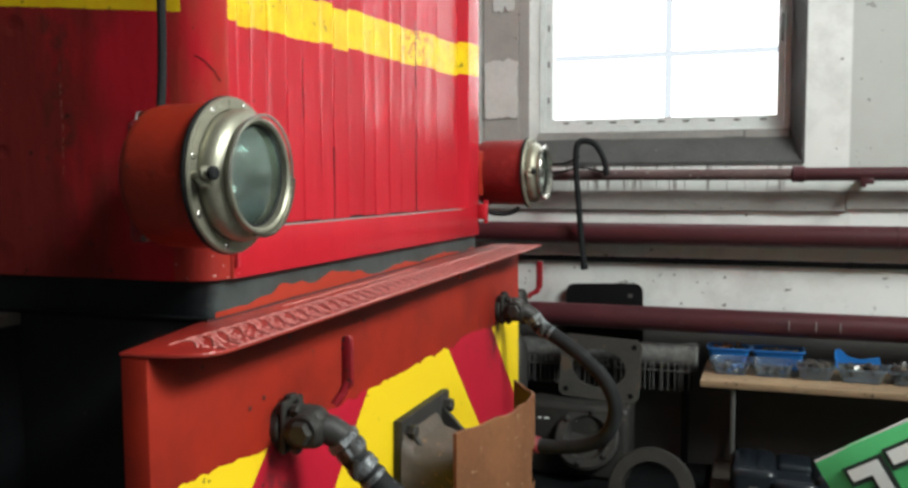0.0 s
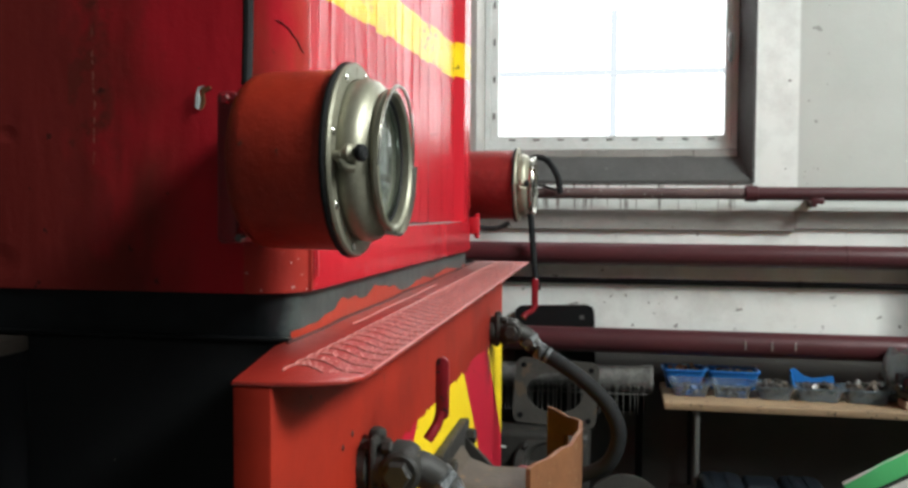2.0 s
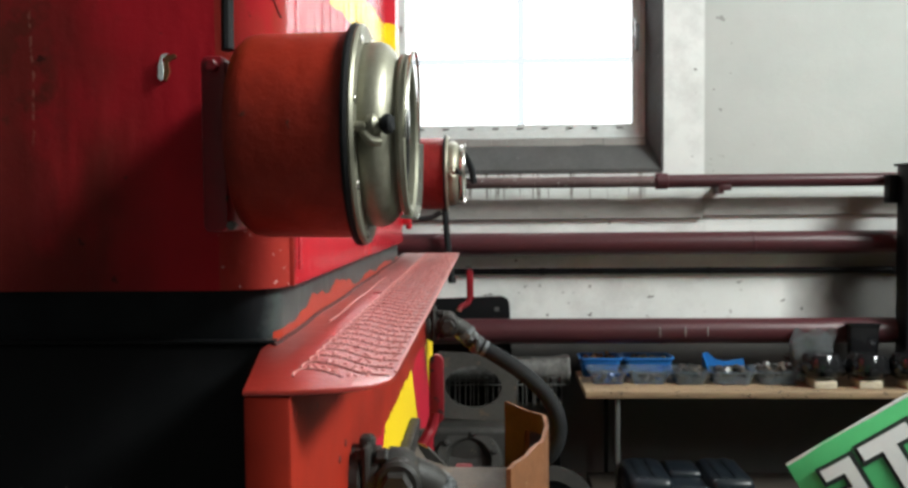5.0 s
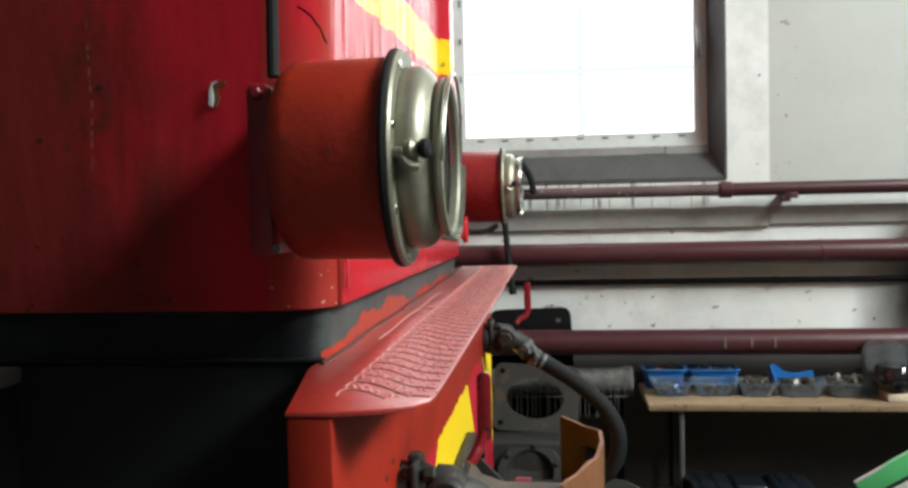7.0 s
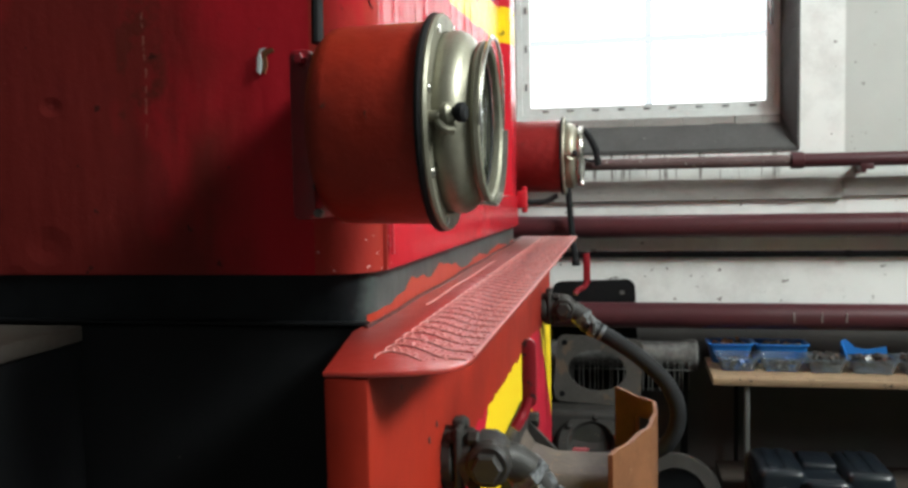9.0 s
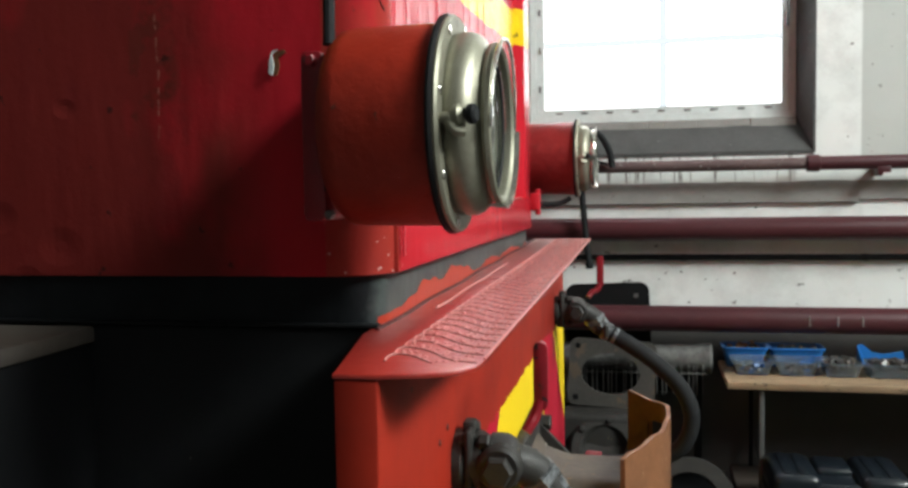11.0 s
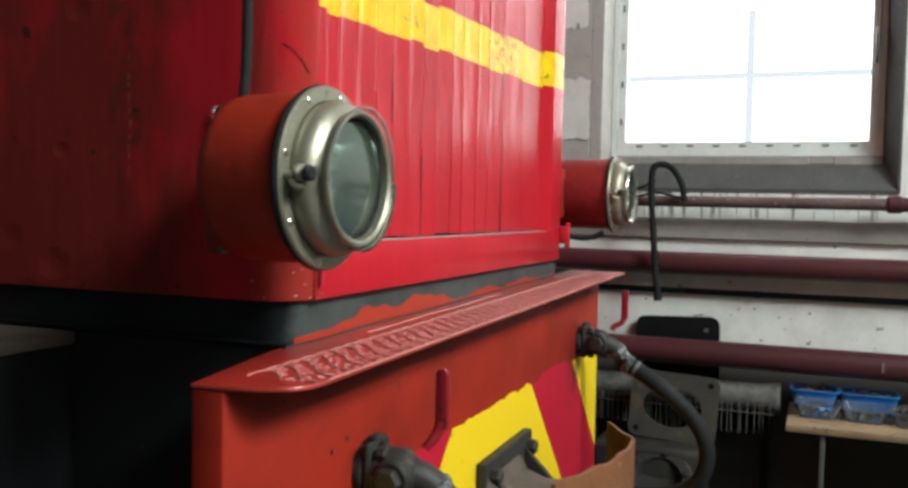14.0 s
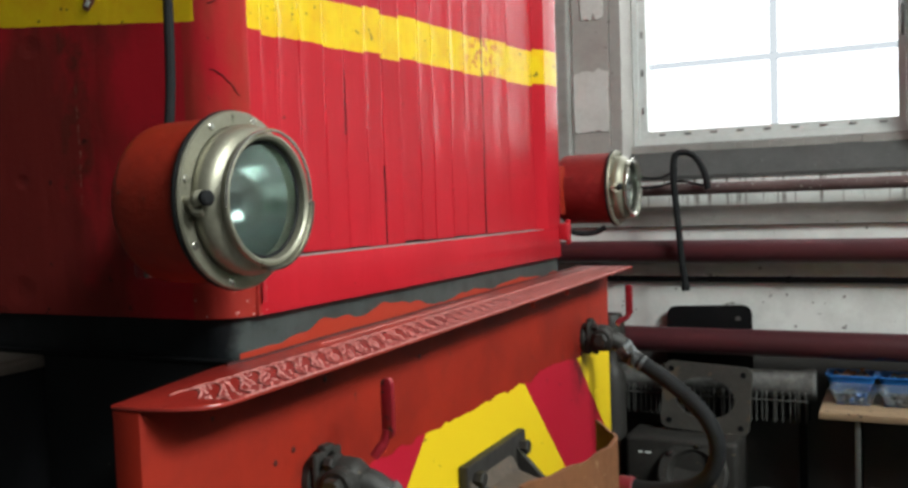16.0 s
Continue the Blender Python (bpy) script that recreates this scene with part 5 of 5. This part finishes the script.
inn = [(-0.004 + 0.090 * math.cos(2 * math.pi * (k + 0.5) / 28), 0.103 + 0.064 * math.sin(2 * math.pi * (k + 0.5) / 28)) for k in range(28)]
bm = holed(out, inn, "y", -0.009, 0.009)
bmesh.ops.transform(bm, matrix=L, verts=bm.verts)
part("plate", bm, M_FLANGE, fl)
for u in (-0.108, 0.108):
    for v in (0.024, 0.184):
        part("bolt_hole", rod(L @ Vector((u, -0.0105, v)), L @ Vector((u, -0.006, v)), 0.009, 12), M_BLACK, fl)

dp = thing("dark_gasket_plate", (0.13, 2.14, 0.70), "black rounded sheet plate leaning on the wall behind the low pipe", "plate")
D = Matrix.Translation((0.125, 2.105, 0.70)) @ Matrix.Rotation(radians(-8), 4, "X") @ Matrix.Rotation(radians(-2), 4, "Y")
bm = prism(rounded(-0.135, 0.135, 0.0, 0.362, 0.030, 5), "y", 0.0, 0.006)
bmesh.ops.transform(bm, matrix=D, verts=bm.verts)
part("sheet", bm, M_BLACK, dp)
part("slot", box(0.085, 0.10, -0.0015, 0.001, 0.312, 0.325, 0.0, m=D), M_STEEL, dp)

ring = thing("bearing_ring", (0.40, 1.62, 0.45), "heavy greasy bearing ring standing on edge", "ring")
R = Matrix.Translation((0.350, 1.60, 0.524)) @ Matrix.Rotation(radians(72), 4, "X") @ Matrix.Rotation(radians(0), 4, "Z")
part("ring", lathe([(0.082, -0.035), (0.118, -0.035), (0.122, -0.025), (0.122, 0.025), (0.118, 0.035), (0.082, 0.035), (0.078, 0.0)], R, 40, closed=True), M_IRON, ring)
jar = thing("dark_canister", (-0.155, 1.945, 0.45), "dark rounded iron canister", "canister")
part("body", lathe([(0, 0), (0.042, 0), (0.046, 0.01), (0.046, 0.40), (0.034, 0.43), (0.020, 0.45), (0.020, 0.49), (0.040, 0.50), (0.046, 0.53), (0.046, 0.58), (0.036, 0.60), (0, 0.605)], Matrix.Translation((-0.155, 1.945, 0.4505)), 24), M_IRON, jar)

# black cable looped over the thin pipe
cb = thing("hanging_cable", (0.08, 2.07, 1.15), "black cable looped over the thin pipe, hanging down", "cable")
part("cable", sweep([(0.135, 2.065, 1.435), (0.125, 2.06, 1.49), (0.095, 2.06, 1.54), (0.06, 2.055, 1.553), (0.035, 2.05, 1.535), (0.033, 2.05, 1.45), (0.042, 2.055, 1.33), (0.052, 2.055, 1.21), (0.062, 2.055, 1.13)], 0.0105, 10), M_RUBBER, cb)
part("tape", rod((0.061, 2.055, 1.135), (0.063, 2.055, 1.115), 0.013, 10, edge=0.002), M_RUBBER, cb)
part("wire", sweep([(0.045, 2.05, 1.50), (-0.02, 2.06, 1.475), (-0.10, 2.07, 1.485), (-0.20, 2.075, 1.50)], 0.004, 8), M_RUBBER, cb)
part("wire", sweep([(0.128, 2.062, 1.445), (0.05, 2.055, 1.462), (-0.06, 2.07, 1.445), (-0.20, 2.075, 1.47)], 0.004, 8), M_RUBBER, cb)

# printed sack on a crate
crate = thing("crate", (1.05, 0.86, 0.0), "dark old wooden crate standing on the floor", "crate")
part("box_body", box(0.80, 1.35, 0.80, 1.15, 0.0, 0.60, 0.004), M_DARKWOOD, crate)
sack = thing("printed_sack", (1.03, 0.84, 0.61), "green plastic sack with bold white print, lying tilted", "sack")
S = Matrix.Translation((0.746, 0.83, 0.866)) @ Matrix.Rotation(radians(-31), 4, "Y") @ Matrix.Rotation(radians(4), 4, "X")
bm = bmesh.new()
NU, NV = 14, 10
g = [[[None] * (NV + 1) for _ in range(NU + 1)] for _ in range(2)]
for s in (0, 1):
    for i in range(NU + 1):
        for j in range(NV + 1):
            u, v = i / NU, j / NV
            h = 0.030 * (max(0, math.sin(math.pi * u)) * max(0, math.sin(math.pi * v))) ** 0.45 + 0.003 * noise.noise((u * 6, v * 6, 2))
            g[s][i][j] = bm.verts.new(S @ Vector((0.52 * u, 0.034 - h if s == 0 else 0.036 + h, -0.34 * v + 0.004 * math.sin(9 * u))))
for s in (0, 1):
    for i in range(NU):
        for j in range(NV):
            bm.faces.new([g[s][i][j], g[s][i + 1][j], g[s][i + 1][j + 1], g[s][i][j + 1]])
for i in range(NU):
    for j in (0, NV):
        bm.faces.new([g[0][i][j], g[0][i + 1][j], g[1][i + 1][j], g[1][i][j]])
for j in range(NV):
    for i in (0, NU):
        bm.faces.new([g[0][i][j], g[0][i][j + 1], g[1][i][j + 1], g[1][i][j]])
part("bag", bm, M_GREEN, sack)
part("white_seam", box(0.0, 0.52, 0.033, 0.037, -0.002, 0.003, 0.001, m=S), M_WHITEPRINT, sack)


def sack_print(u0, u1, v0, v1, mat, lift):
    """A printed bar lying on the front of the sack."""
    bm = bmesh.new()
    rows = []
    for i in range(5):
        col = []
        for j in range(5):
            u, v = (u0 + (u1 - u0) * i / 4) / 0.52, (v0 + (v1 - v0) * j / 4) / 0.34
            h = 0.030 * (max(0, math.sin(math.pi * u)) * max(0, math.sin(math.pi * v))) ** 0.45
            col.append([bm.verts.new(S @ Vector((0.52 * u, 0.034 - h - lift - d, -0.34 * v))) for d in (0, -0.0015)])
        rows.append(col)
    for s in (0, 1):
        for i in range(4):
            for j in range(4):
                bm.faces.new([rows[i][j][s], rows[i + 1][j][s], rows[i + 1][j + 1][s], rows[i][j + 1][s]])
    part("print", bm, mat, sack, smooth=True)


for u0, u1, v0, v1 in ((0.045, 0.105, 0.035, 0.058), (0.082, 0.105, 0.035, 0.105), (0.02, 0.105, 0.088, 0.112),
                       (0.125, 0.225, 0.030, 0.056), (0.162, 0.190, 0.030, 0.150), (0.245, 0.275, 0.03, 0.15), (0.245, 0.33, 0.03, 0.054)):
    sack_print(u0 - 0.006, u1 + 0.010, v0 - 0.006, v1 + 0.010, M_BLACKPRINT, 0.0042)
    sack_print(u0, u1, v0, v1, M_WHITEPRINT, 0.0072)
